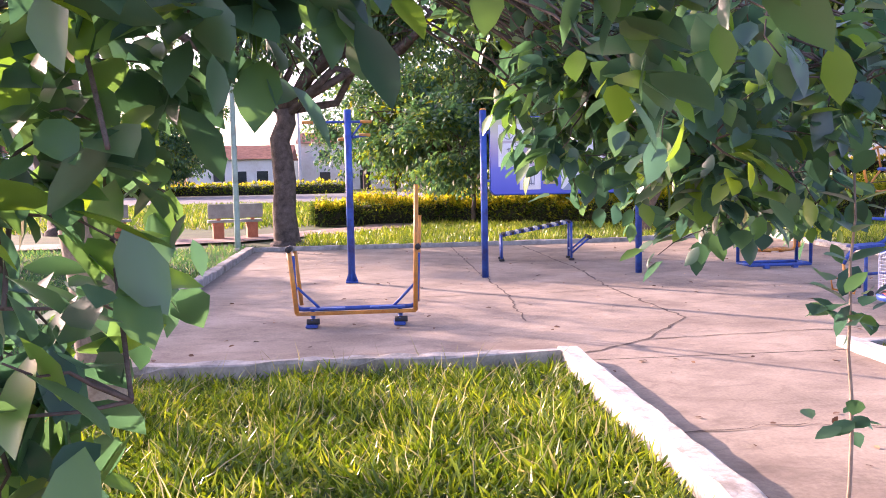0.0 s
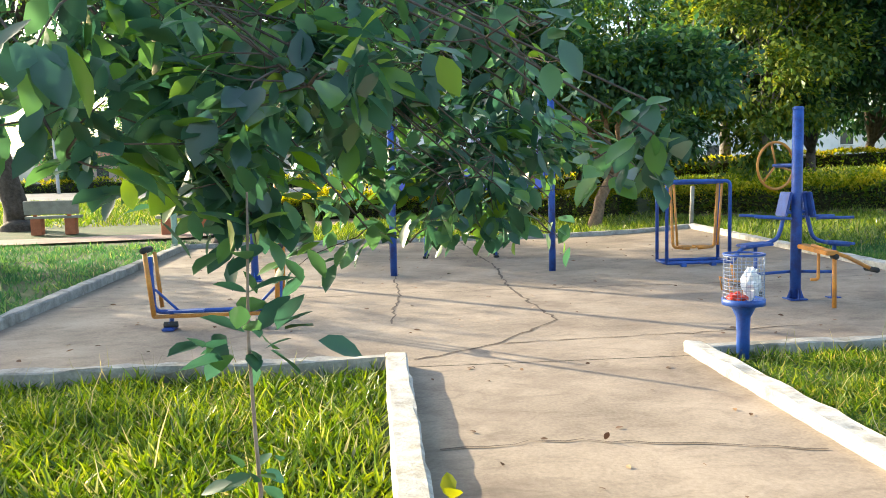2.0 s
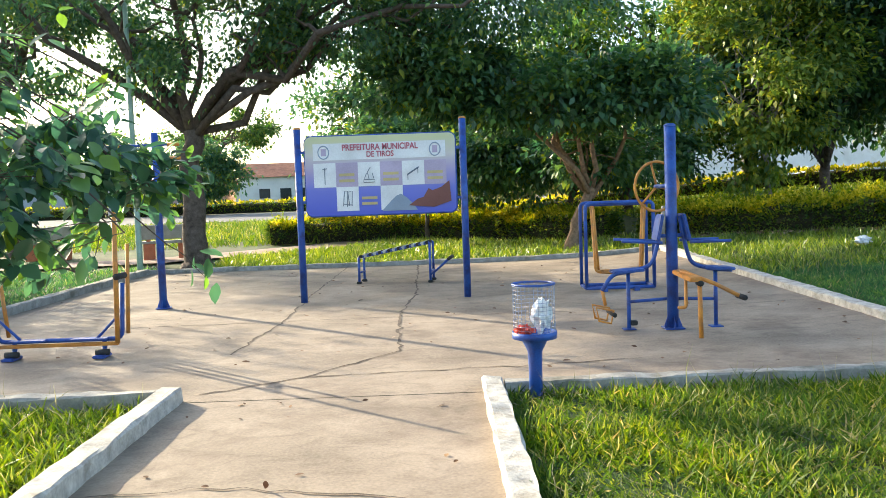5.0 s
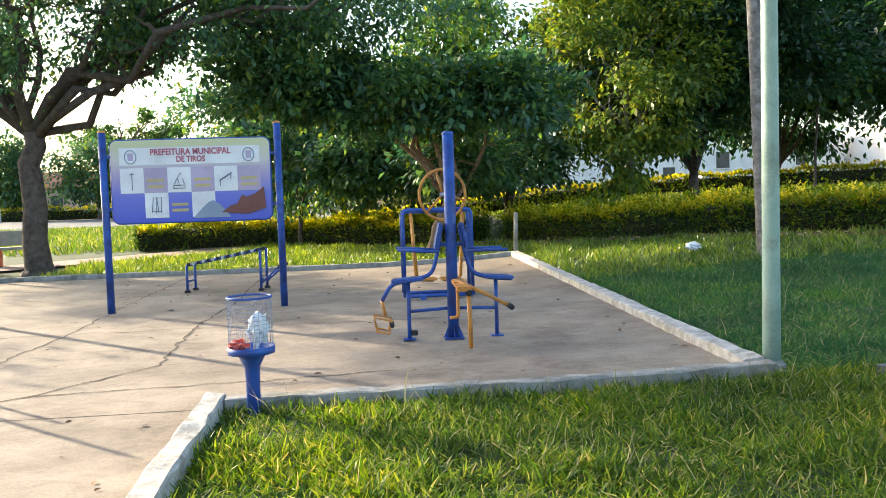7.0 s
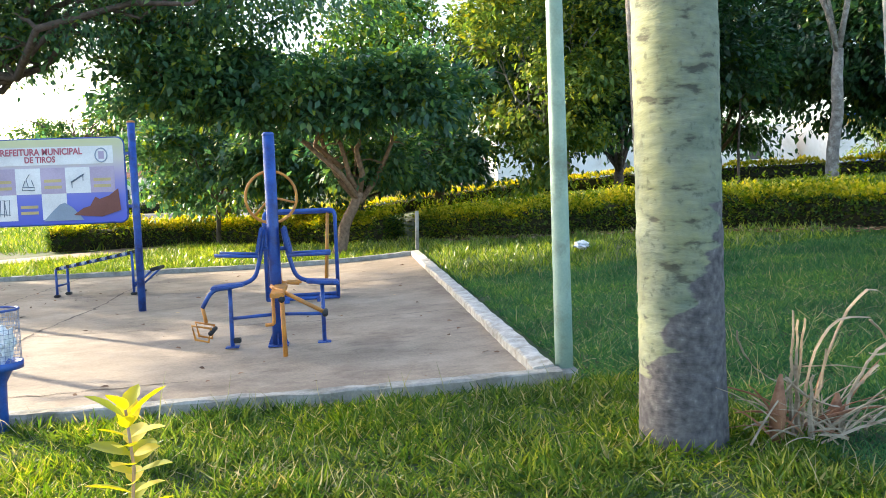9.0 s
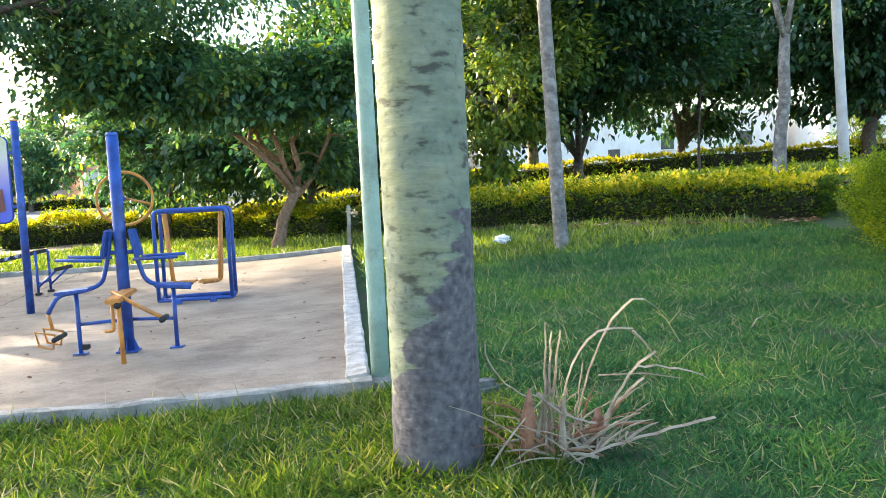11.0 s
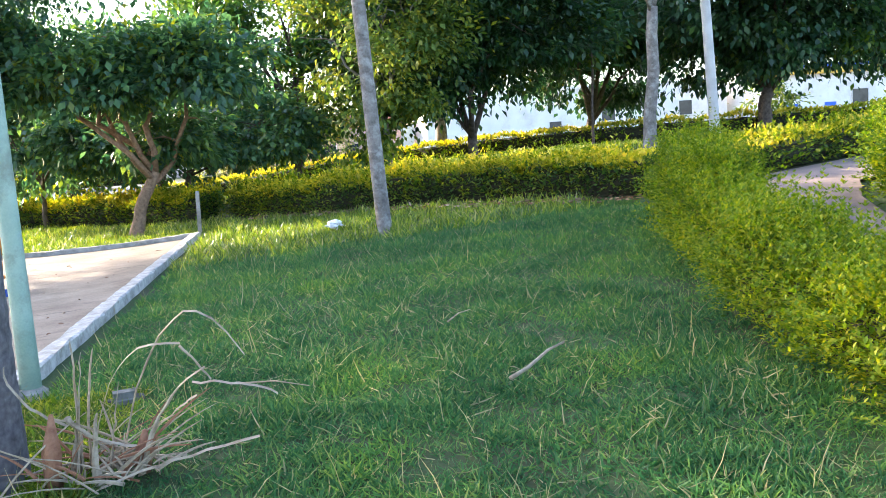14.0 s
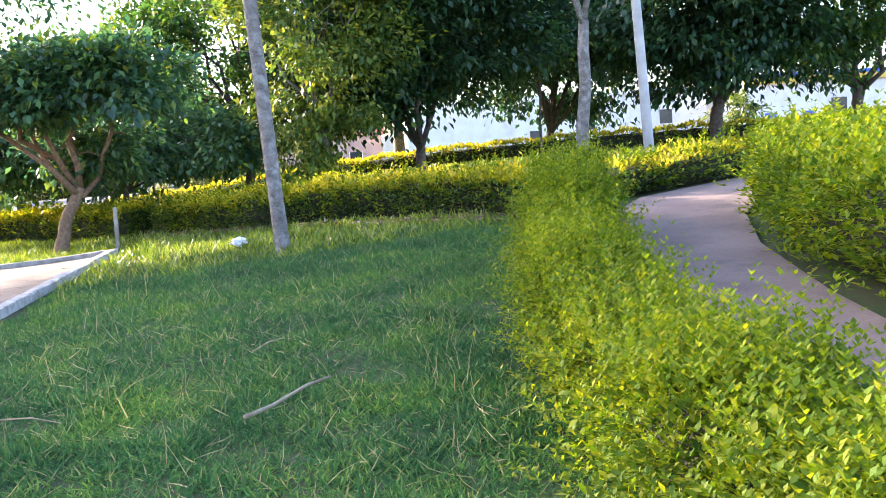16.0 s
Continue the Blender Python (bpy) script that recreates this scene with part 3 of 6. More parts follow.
    part("pedal", Geo().tube(loop, 0.013, 8, closed=True), ORANGE, crank, smooth=True)
    part("roller", Geo().tube([(px + 0.09, y - 0.15, pz - 0.24), (px + 0.09, y + 0.17, pz - 0.24)], 0.024, 10), RUBBER, crank, "black rubber roller", True)
    part("bumper", Geo().box(x - 0.40, y + 0.02, z + 0.07, 0.07, 0.07, 0.05, bevel=0.008), RUBBER, root)
    # leg press towards the walkway
    oy = y - 0.6
    part("press_post", Geo().tube([(x + 0.1, oy, z + 0.0), (x + 0.09, oy, z + 0.54)], 0.022, 10), ORANGE, root, smooth=True)
    part("press_beam", Geo().box(x + 0.05, y - 0.32, z + 0.58, 0.13, 0.64, 0.045, Matrix.Rotation(0.04, 4, "X"), 0.008), ORANGE, root)
    part("press_lever", Geo().tube([(x - 0.02, y - 0.35, z + 0.63), (x + 0.24, oy + 0.02, z + 0.52), (x + 0.46, oy - 0.02, z + 0.4)], 0.02, 8), ORANGE, root, smooth=True)
    part("press_link", Geo().tube(bend([(x + 0.0, oy + 0.14, z + 0.56), (x + 0.0, oy + 0.14, z + 0.28), (x - 0.08, oy + 0.14, z + 0.28)], 0.03), 0.017, 8), ORANGE, root, smooth=True)
    part("press_pad", Geo().tube([(x + 0.48, oy - 0.12, z + 0.39), (x + 0.48, oy + 0.08, z + 0.39)], 0.027, 10), RUBBER, root, "grey rubber pad", True)
    part("pivot", Geo().tube([(x + 0.09, oy - 0.04, z + 0.53), (x + 0.09, oy + 0.04, z + 0.53)], 0.03, 10), RUBBER, root, smooth=True)
    return root


def double_walker(x0, x1, y):
    """The near walker: one long swing stirrup and two orange uprights."""
    z = hz((x0 + x1) / 2, y) + 0.02
    root = thing("air_walker", "blue and orange air walker on short feet, paint worn", "exercise machine", "air walkers")
    frame_line = [(x0 - 0.02, y + 0.05, z + 0.72), (x0, y + 0.05, z + 0.17), (x1, y + 0.05, z + 0.17), (x1 + 0.03, y + 0.05, z + 0.72)]
    part("frame", Geo().tube(bend(frame_line, 0.08), 0.023, 10), BLUE, root, smooth=True)
    for x, top in ((x0, 0.80), (x1, 1.42)):
        part("upright", Geo().tube([(x - (0.05 if x == x0 else -0.02), y - 0.03, z + top), (x + (0.015 if x == x0 else -0.015), y - 0.03, z + 0.14)], 0.024, 10), ORANGE, root, smooth=True)
        part("upright", Geo().tube([(x - (0.0 if x == x0 else -0.06), y + 0.16, z + (0.76 if x == x0 else 1.1)), (x + (0.05 if x == x0 else 0.02), y + 0.16, z + 0.2)], 0.02, 10), ORANGE, root, smooth=True)
        part("pivot", Geo().tube([(x - (0.05 if x == x0 else -0.02), y - 0.07, z + 0.79), (x - (0.05 if x == x0 else -0.02), y + 0.2, z + 0.79)], 0.032, 10), RUBBER, root, "dark bearing sleeve", True)
        s = 1 if x == x0 else -1
        part("brace", Geo().tube([(x + s * 0.02, y + 0.03, z + 0.4), (x + s * 0.24, y + 0.03, z + 0.18)], 0.014, 8), BLUE, root, smooth=True)
    part("foot_rail", Geo().box((x0 + x1) / 2, y - 0.03, z + 0.135, (x1 - x0), 0.05, 0.035, bevel=0.01), ORANGE, root)
    part("tread", Geo().box(x0 + 0.32, y, z + 0.18, 0.36, 0.11, 0.02, bevel=0.006), BLUE, root)
    part("tread", Geo().box(x1 - 0.3, y, z + 0.18, 0.36, 0.11, 0.02, bevel=0.006), BLUE, root)
    for x in (x0 + 0.17, x1 - 0.17):
        foot = part("foot", Geo().tube(bend([(x, y + 0.03, z + 0.17), (x, y + 0.03, z + 0.07), (x - 0.01, y - 0.06, z + 0.05)], 0.03), 0.024, 10), BLUE, root, smooth=True)
        part("foot_plate", Geo().box(x - 0.01, y - 0.02, z + 0.015, 0.12, 0.2, 0.03, bevel=0.008), BLUE, foot)
        part("foot_sleeve", Geo().tube([(x - 0.06, y - 0.04, z + 0.055), (x + 0.07, y - 0.04, z + 0.055)], 0.03, 10), RUBBER, foot, smooth=True)
    return root


def ring_walker(x0, x1, y):
    """The far walker: a closed blue frame with two hanging orange stirrups."""
    z = hz((x0 + x1) / 2, y) + 0.02
    root = thing("air_walker", "blue frame air walker with two hanging orange footrests", "exercise machine", "air walkers")
    for dy in (0.0, 0.55):
        line = [(x0, y + dy * 0.75, z + 0.06), (x0, y + dy * 0.75, z + 1.24), (x1, y + dy * 0.75, z + 1.24), (x1, y + dy * 0.75, z + 0.06)]
        part("frame", Geo().tube(bend(line, 0.08), 0.026, 10), BLUE, root, smooth=True)
        part("base_rail", Geo().tube([(x0, y + dy * 0.75, z + 0.05), (x1, y + dy * 0.75, z + 0.05)], 0.026, 10), BLUE, root, smooth=True)
        for x in (x0 + 0.25, x1 - 0.25):
            part("foot", Geo().box(x, y + dy * 0.75, z + 0.02, 0.08, 0.08, 0.05, bevel=0.005), BLUE, root)
    for x in (x0, x1):
        part("side_rail", Geo().tube([(x, y, z + 0.05), (x, y + 0.41, z + 0.05)], 0.024, 8), BLUE, root, smooth=True)
    for x, s in ((x0 + 0.12, 1), (x1 - 0.1, -1)):
        line = [(x, y + 0.2, z + 1.2), (x + s * 0.05, y + 0.2, z + 0.26), (x + s * 0.3, y + 0.19, z + 0.24)]
        arm = part("swing_arm", Geo().tube(bend(line, 0.06), 0.022, 10), ORANGE, root, smooth=True)
        part("tread", Geo().box(x + s * 0.23, y + 0.19, z + 0.265, 0.22, 0.3, 0.025, bevel=0.006), ORANGE, arm)
        part("swing_arm", Geo().tube([(x, y + 0.05, z + 1.2), (x + s * 0.06, y + 0.05, z + 0.3)], 0.018, 8), ORANGE, root, smooth=True)
    part("hanger", Geo().tube([(x0 + 0.02, y + 0.2, z + 1.21), (x1 - 0.02, y + 0.2, z + 1.21)], 0.018, 8), BLUE, root, smooth=True)
    return root


def situp_bench(x0, y0, x1, y1):
    root = thing("situp_bench", "slanted blue sit-up bench with pale slats", "exercise bench")
    za, zb = hz(x0, y0) + 0.02, hz(x1, y1) + 0.02
    d = Vector((x1 - x0, y1 - y0, 0)).normalized()
    q = Vector((-d.y, d.x, 0)) * 0.2
    a, b = Vector((x0, y0, za + 0.44)), Vector((x1, y1, zb + 0.66))
    for s in (-1, 1):
        part("side_rail", Geo().tube([a + q * s, b + q * s], 0.022, 8), BLUE, root, smooth=True)
        for p, zz in ((a, za), (b, zb)):
            leg = part("leg", Geo().tube([p + q * s, Vector((p.x, p.y, zz + 0.03)) + q * s], 0.021, 8), BLUE, root, smooth=True)
            part("foot", Geo().box(p.x + q.x * s, p.y + q.y * s, zz + 0.02, 0.09, 0.09, 0.04, bevel=0.01), RUBBER, leg)
        part("brace", Geo().tube([Vector((x1, y1, zb + 0.12)) + q * s, b + d * 0.32 + q * s - Vector((0, 0, 0.27))], 0.017, 8), BLUE, root, smooth=True)
    for p, zz in ((a, za), (b, zb)):
        part("cross_bar", Geo().tube([Vector((p.x, p.y, zz + 0.18)) - q, Vector((p.x, p.y, zz + 0.18)) + q], 0.017, 8), BLUE, root, smooth=True)
    part("leg_roller", Geo().tube([b + d * 0.32 - q * 1.3 - Vector((0, 0, 0.27)), b + d * 0.32 + q * 1.3 - Vector((0, 0, 0.27))], 0.03, 10), RUBBER, root, smooth=True)
    for i in range(15):
        p = a.lerp(b, (i + 0.5) / 15)
        u = (b - a).normalized()
        m = Matrix((u, q.normalized(), u.cross(q.normalized()))).transposed().to_4x4()
        part("slat", Geo().box(p.x, p.y, p.z + 0.008, 0.055, 0.455, 0.05, m, 0.008), PALE_SLAT if i % 2 else RUBBER, root)
    return root


def pullup_post(x, y):
    z = hz(x, y) + 0.02
    root = thing("pullup_post", "tall blue pull-up post with short orange-tipped handles", "exercise machine")
    part("column", upright(x, y, z, z + 2.45, 0.052, 16), BLUE, root, smooth=True)
    base_plate(x, y, z, 0.056, root, BLUE)
    for h, l0, l1, r in ((2.28, -0.62, 0.32, 0.0), (2.1, -0.12, 0.3, 0.1)):
        bar = part("handle_bar", Geo().tube([(x + l0, y + r, z + h - 0.06 * (r > 0)), (x + l1, y + r, z + h)], 0.018, 8), BLUE, root, smooth=True)
        part("grip", Geo().tube([(x + l0 - 0.02, y + r, z + h - 0.06 * (r > 0)), (x + l0 + 0.14, y + r, z + h - 0.05 * (r > 0))], 0.023, 8), ORANGE, bar, smooth=True)
        part("grip", Geo().tube([(x + l1 - 0.14, y + r, z + h), (x + l1 + 0.02, y + r, z + h)], 0.023, 8), ORANGE, bar, smooth=True)
    part("strut", Geo().tube([(x, y, z + 2.0), (x + 0.2, y, z + 2.26)], 0.014, 8), BLUE, root, smooth=True)
    return root


multi_exerciser(6.05, 8.68)
double_walker(-0.74, 0.49, 8.32)
ring_walker(5.71, 6.66, 11.72)
situp_bench(2.33, 14.1, 3.52, 13.95)
pullup_post(-0.23, 11.72)


# ---- notice board ----
def flat(mat_name, col, rough=0.5):
    c2 = tuple(min(1, c * 1.15 + 0.01) for c in col)
    return surface(mat_name, tuple(c * 0.85 for c in col), c2, 3, rough, 0.02, 60)


def text_mesh(body, size):
    cu = bpy.data.curves.new("lettering", "FONT")
    cu.body, cu.size, cu.align_x, cu.align_y, cu.extrude, cu.resolution_u, cu.offset = body, size, "CENTER", "CENTER", 0.001, 3, 0.003
    ob = bpy.data.objects.new("lettering", cu)
    scene.collection.objects.link(ob)
    me = bpy.data.meshes.new_from_object(ob.evaluated_get(bpy.context.evaluated_depsgraph_get()))
    bpy.data.objects.remove(ob)
    return me


def notice_board():
    y = 11.86
    x0, x1 = 1.76, 4.0
    root = thing("notice_board", "weathered blue and white municipal notice board on two blue posts", "sign")
    for x, top in ((1.72, 2.52), (4.04, 2.6)):
        z = hz(x, y)
        post = part("post", upright(x, y, z, top, 0.05, 14), BLUE, root, smooth=True)
        part("post_cap", Geo().lathe(x, y, [(0.052, top), (0.052, top + 0.02), (0.03, top + 0.03)], 14), ORANGE, post)
        for zz in (1.5, 2.2):
            part("bracket", Geo().box(x + (0.06 if x < 3 else -0.06), y, zz, 0.1, 0.03, 0.04, bevel=0.004), BLUE, post)
    bx0, bx1, z0, z1 = 1.82, 3.93, 1.30, 2.41
    w, h, cx, cz = bx1 - bx0, z1 - z0, (bx0 + bx1) / 2, (z0 + z1) / 2
    face_y = y - 0.022

    def rounded(wd, hg, rad, thick, yc):
        pts = []
        for sx, sz, a0 in ((1, 1, 0), (-1, 1, 90), (-1, -1, 180), (1, -1, 270)):
            for k in range(6):
                a = math.radians(a0 + 18 * k)
                pts.append((cx + sx * (wd / 2 - rad) + rad * math.cos(a), cz + sz * (hg / 2 - rad) + rad * math.sin(a)))
        n = len(pts)
        v = [(a, yc - thick / 2, b) for a, b in pts] + [(a, yc + thick / 2, b) for a, b in pts]
        return Geo().add(v, [tuple(range(n - 1, -1, -1))[::-1], tuple(range(2 * n - 1, n - 1, -1))] + [(i, i + n, (i + 1) % n + n, (i + 1) % n) for i in range(n)]), pts

    m, nodes, links, b = material("board_print")
    co = nodes.new("ShaderNodeTexCoord")
    sp = nodes.new("ShaderNodeSeparateXYZ")
    links.new(co.outputs["Generated"], sp.inputs[0])
    rp = ramp_node(nodes, [(0.0, (0.07, 0.10, 0.55)), (0.36, (0.16, 0.19, 0.62)), (0.62, (0.42, 0.36, 0.55)), (0.8, (0.6, 0.58, 0.55)), (1.0, (0.58, 0.6, 0.36))])
    nz = nodes.new("ShaderNodeTexNoise")
    nz.inputs["Scale"].default_value = 5
    links.new(co.outputs["Object"], nz.inputs["Vector"])
    ad = nodes.new("ShaderNodeMath")
    ad.operation = "MULTIPLY_ADD"
    links.new(nz.outputs["Fac"], ad.inputs[0])
    ad.inputs[1].default_value = 0.08
    links.new(sp.outputs["Z"], ad.inputs[2])
    links.new(ad.outputs[0], rp.inputs["Fac"])
    links.new(rp.outputs["Color"], b.inputs["Base Color"])
    b.inputs["Roughness"].default_value = 0.45
    g, pts = rounded(w, h, 0.09, 0.03, y)
    panel = part("panel", g, m, root, "faded blue to cream printed panel")
    part("rim", Geo().tube([(a, y, c) for a, c in pts], 0.017, 6, closed=True), BLUE, root, smooth=True)
    white, lilac, red, yellow = flat("print_white", (0.72, 0.74, 0.76)), flat("print_lilac", (0.42, 0.36, 0.5)), flat("print_red", (0.42, 0.1, 0.15)), flat("print_yellow", (0.5, 0.42, 0.2))
    ink, rust, slate = flat("print_ink", (0.12, 0.16, 0.22)), flat("print_rust", (0.17, 0.06, 0.05)), flat("print_slate", (0.25, 0.32, 0.42))

    def plate(name, u, v, du, dv, mat, lift=0.0):
        gx = bx0 + u * w + du * w / 2
        gz = z1 - v * h - dv * h / 2
        return part(name, Geo().box(gx, face_y + 0.004 - lift, gz, du * w, 0.004, dv * h), mat, panel)

    plate("title_strip", 0.055, 0.09, 0.88, 0.21, white)
    for body, v, s in (("PREFEITURA MUNICIPAL", 0.15, 0.12), ("DE TIROS", 0.24, 0.11)):
        me = text_mesh(body, s)
        me.materials.append(red)
        ob = part("lettering", me, red, panel, "red capital lettering")
        ob.matrix_world = pose(cx, face_y - 0.003, z1 - v * h, 90, 0, 0) @ Matrix.Diagonal((0.82, 1, 1, 1))
    for u in (0.125, 0.865):
        c = (bx0 + u * w, face_y - 0.003, z1 - 0.2 * h)
        ring = [(c[0] + 0.075 * math.cos(a), c[1], c[2] + 0.09 * math.sin(a)) for a in np.linspace(0, 2 * math.pi, 20, endpoint=False)]
        part("crest_ring", Geo().tube(ring, 0.008, 5, closed=True), slate, panel)
        part("crest", Geo().box(c[0], c[1] + 0.002, c[2], 0.07, 0.004, 0.1, bevel=0.001), lilac, panel)
    cw, ch = 0.147, 0.305
    for i in range(6):
        plate("picture_cell", 0.055 + i * cw, 0.335, cw, ch, white if i % 2 == 0 else lilac)
    for i in (1, 3):
        plate("picture_cell", 0.055 + i * cw, 0.64, cw, ch, white)
    for i in (1, 3, 5):
        for k in range(2):
            plate("caption_bar", 0.075 + i * cw, 0.47 + k * 0.075, cw * 0.7, 0.035, yellow, 0.003)
    for k in range(2):
        plate("caption_bar", 0.075 + 2 * cw, 0.77 + k * 0.07, cw * 0.7, 0.035, yellow, 0.003)

    def drawing(u, v, lines):
        o = Vector((bx0 + u * w, face_y - 0.003, z1 - v * h))
        g = Geo()
        for l in lines:
            g.tube([o + Vector((a * 0.11, 0, c * 0.13)) for a, c in l], 0.005, 5)
        part("drawing", g, ink, panel)

    drawing(0.055 + 0.5 * cw, 0.485, [[(0, -1), (0, 0.8)], [(-0.3, 0.6), (0.3, 0.7)]])
    drawing(0.055 + 2.5 * cw, 0.485, [[(-0.7, -0.9), (0.7, -0.9), (0.7, -0.6), (-0.7, -0.6), (-0.7, -0.9)], [(0, -0.6), (-0.2, 0.2), (0.2, 0.7)], [(-0.6, -0.5), (-0.3, 0.1)], [(0.6, -0.5), (0.4, 0.1)]])
    drawing(0.055 + 4.5 * cw, 0.485, [[(-0.8, -0.3), (0.7, 0.5)], [(-0.8, -0.2), (0.7, 0.6)], [(-0.7, -0.3), (-0.7, -0.8)], [(0.6, 0.5), (0.6, -0.1)], [(-0.75, -0.25), (0.72, 0.55)]])
    drawing(0.055 + 1.5 * cw, 0.79, [[(-0.6, -0.8), (-0.4, 0.8), (0.0, 0.8), (0.2, -0.8)], [(0.5, -0.8), (0.6, 0.8), (0.0, 0.7)], [(-0.5, -0.6), (0.6, -0.7)], [(0.0, 0.7), (-0.1, -0.9)]])
    # printed hills
    def hill(name, outline, mat, lift):
        v = [(bx0 + a * w, face_y - lift, z1 - c * h) for a, c in outline]
        v += [(a, b_ + 0.003, c) for a, b_, c in v]
        n = len(outline)
        part(name, Geo().add(v, [tuple(range(n)), tuple(range(2 * n - 1, n - 1, -1))] + [(i, i + n, (i + 1) % n + n, (i + 1) % n) for i in range(n)]), mat, panel)

    hill("hill_print", [(0.50, 0.96), (0.56, 0.84), (0.6, 0.77), (0.63, 0.75), (0.67, 0.8), (0.7, 0.86), (0.74, 0.96)], slate, 0.006)
    hill("hill_print", [(0.68, 0.9), (0.74, 0.82), (0.78, 0.8), (0.815, 0.69), (0.84, 0.72), (0.9, 0.68), (0.955, 0.6), (0.965, 0.86), (0.85, 0.93)], rust, 0.009)


notice_board()


# ---- litter bin, posts, benches ----
def litter_bin(x, y):
    z = hz(x, y)
    root = thing("litter_bin", "blue wire-mesh litter bin on a post, holding rubbish", "litter bin")
    part("post", Geo().lathe(x, y, [(0.05, z - 0.05), (0.05, z + 0.2), (0.055, z + 0.33), (0.1, z + 0.42), (0.11, z + 0.43)], 16), BLUE, root, smooth=True)
    bx, zb, zt, r = x, z + 0.43, z + 0.83, 0.155
    part("tray", Geo().lathe(bx, y, [(0.1, zb - 0.01), (r + 0.01, zb), (r + 0.012, zb + 0.05), (r, zb + 0.05), (r - 0.01, zb + 0.012), (0.02, zb + 0.008)], 24), BLUE, root, smooth=True)
    wire = surface("bin_wire", (0.1, 0.13, 0.25), (0.35, 0.4, 0.5), 30, 0.5, 0.1, metal=0.4)
    g = Geo()
    for k in range(13):
        zz = zb + 0.04 + k * 0.029
        g.tube([(bx + r * math.cos(a), y + r * math.sin(a), zz) for a in np.linspace(0, 2 * math.pi, 24, endpoint=False)], 0.0017, 4, closed=True)
    for k in range(30):
        a = 2 * math.pi * k / 30
        g.tube([(bx + r * math.cos(a), y + r * math.sin(a), zb + 0.03), (bx + r * math.cos(a), y + r * math.sin(a), zt)], 0.0014, 4)
    part("mesh_basket", g, wire, root, "grey wire mesh")
    part("rim", Geo().tube([(bx + r * math.cos(a), y + r * math.sin(a), zt) for a in np.linspace(0, 2 * math.pi, 28, endpoint=False)], 0.009, 6, closed=True), BLUE, root, smooth=True)
    # rubbish inside
    def lump(name, c, s, mat, seed, label, category):
        bm = bmesh.new()
        bmesh.ops.create_icosphere(bm, subdivisions=3, radius=1)
        for v in bm.verts:
            n1 = noise.noise(v.co * 2.3 + Vector((seed, 0, 0))) * 0.7 + noise.noise(v.co * 6 + Vector((0, seed, 0))) * 0.3
            v.co = Vector((v.co.x * s[0], v.co.y * s[1], v.co.z * s[2])) * (1 + n1) + Vector(c)
        me = bpy.data.meshes.new(name)
        bm.to_mesh(me)
        bm.free()
        me.materials.append(mat)
        tagged(new(name, me), label, category)
    lump("plastic_bag", (bx + 0.055, y - 0.015, zb + 0.165), (0.07, 0.075, 0.115), BAG, 3, "crumpled white plastic bag in the litter bin", "bag")
    lump("plastic_wrapper", (bx - 0.075, y - 0.05, zb + 0.065), (0.06, 0.06, 0.04), RED_PLASTIC, 8, "crumpled red plastic wrapper in the litter bin", "wrapper")
    return root, lump


bin_root, lump = litter_bin(4.35, 6.3)
lump("plastic_bag", (10.88, 14.2, hz(10.88, 14.2) + 0.12), (0.13, 0.09, 0.075), BAG, 5, "small white plastic bag lying in the grass", "bag")


def lamp_post(x, y, high, r, mat, label, lean=(0, 0), collar=True):
    z = hz(x, y)
    root = thing("lamp_post", label, "post", "park lamp posts")
    n = 10
    part("shaft", Geo().tube([(x + lean[0] * i / n, y + lean[1] * i / n, z - 0.1 + (high + 0.1) * i / n) for i in range(n + 1)], [r * (1.04 - 0.25 * i / n) for i in range(n + 1)], 18), mat, root, smooth=True)
    if collar:
        part("footing", Geo().lathe(x, y, [(r * 1.6, z - 0.05), (r * 1.6, z + 0.03), (r * 1.1, z + 0.06)], 16), KERB_GREY, root)
    return root


lamp_post(8.37, 6.6, 6.5, 0.068, GREEN_POLE, "pale green painted steel lamp post in the grass")
lamp_post(-2.75, 17.75, 6.0, 0.062, GREEN_POLE, "pale green painted steel lamp post beside the patio corner")
lamp_post(20.3, 18.9, 9.0, 0.12, WHITE_POLE, "tall whitish utility pole behind the hedge", (-0.45, 0), False)
lamp_post(-24.9, 71.5, 9.5, 0.14, WHITE_POLE, "distant concrete utility pole by the street", (-0.3, 0), False)
lamp_post(-6.0, 77, 9.0, 0.14, WHITE_POLE, "distant concrete utility pole by the street", (0, 0), False)

g = Geo().box(8.34, 17.38, hz(8.34, 17.38) + 0.42, 0.075, 0.075, 0.95, Matrix.Rotation(0.03, 4, "Y"), 0.012)
solid("marker_post", g, KERB_GREY, "short weathered concrete post at the patio corner", "post")


def park_bench(x, y, yaw):
    z = hz(x, y)
    root = thing("park_bench", "concrete park bench with terracotta-painted legs", "bench", "park benches")
    part("seat", Geo().box(0, 0, 0.46, 1.35, 0.42, 0.07, bevel=0.012), BENCH_SEAT, root)
    part("backrest", Geo().box(0, 0.22, 0.72, 1.35, 0.07, 0.36, Matrix.Rotation(-0.16, 4, "X"), 0.012), BENCH_SEAT, root)
    for s in (-1, 1):
        part("leg", Geo().box(s * 0.42, 0, 0.21, 0.26, 0.36, 0.43, bevel=0.012), BENCH_LEG, root)
        part("back_support", Geo().box(s * 0.42, 0.19, 0.62, 0.1, 0.06, 0.3, Matrix.Rotation(-0.16, 4, "X"), 0.01), BENCH_LEG, root)
    root.matrix_world = pose(x, y, z, 0, 0, yaw)
    return root


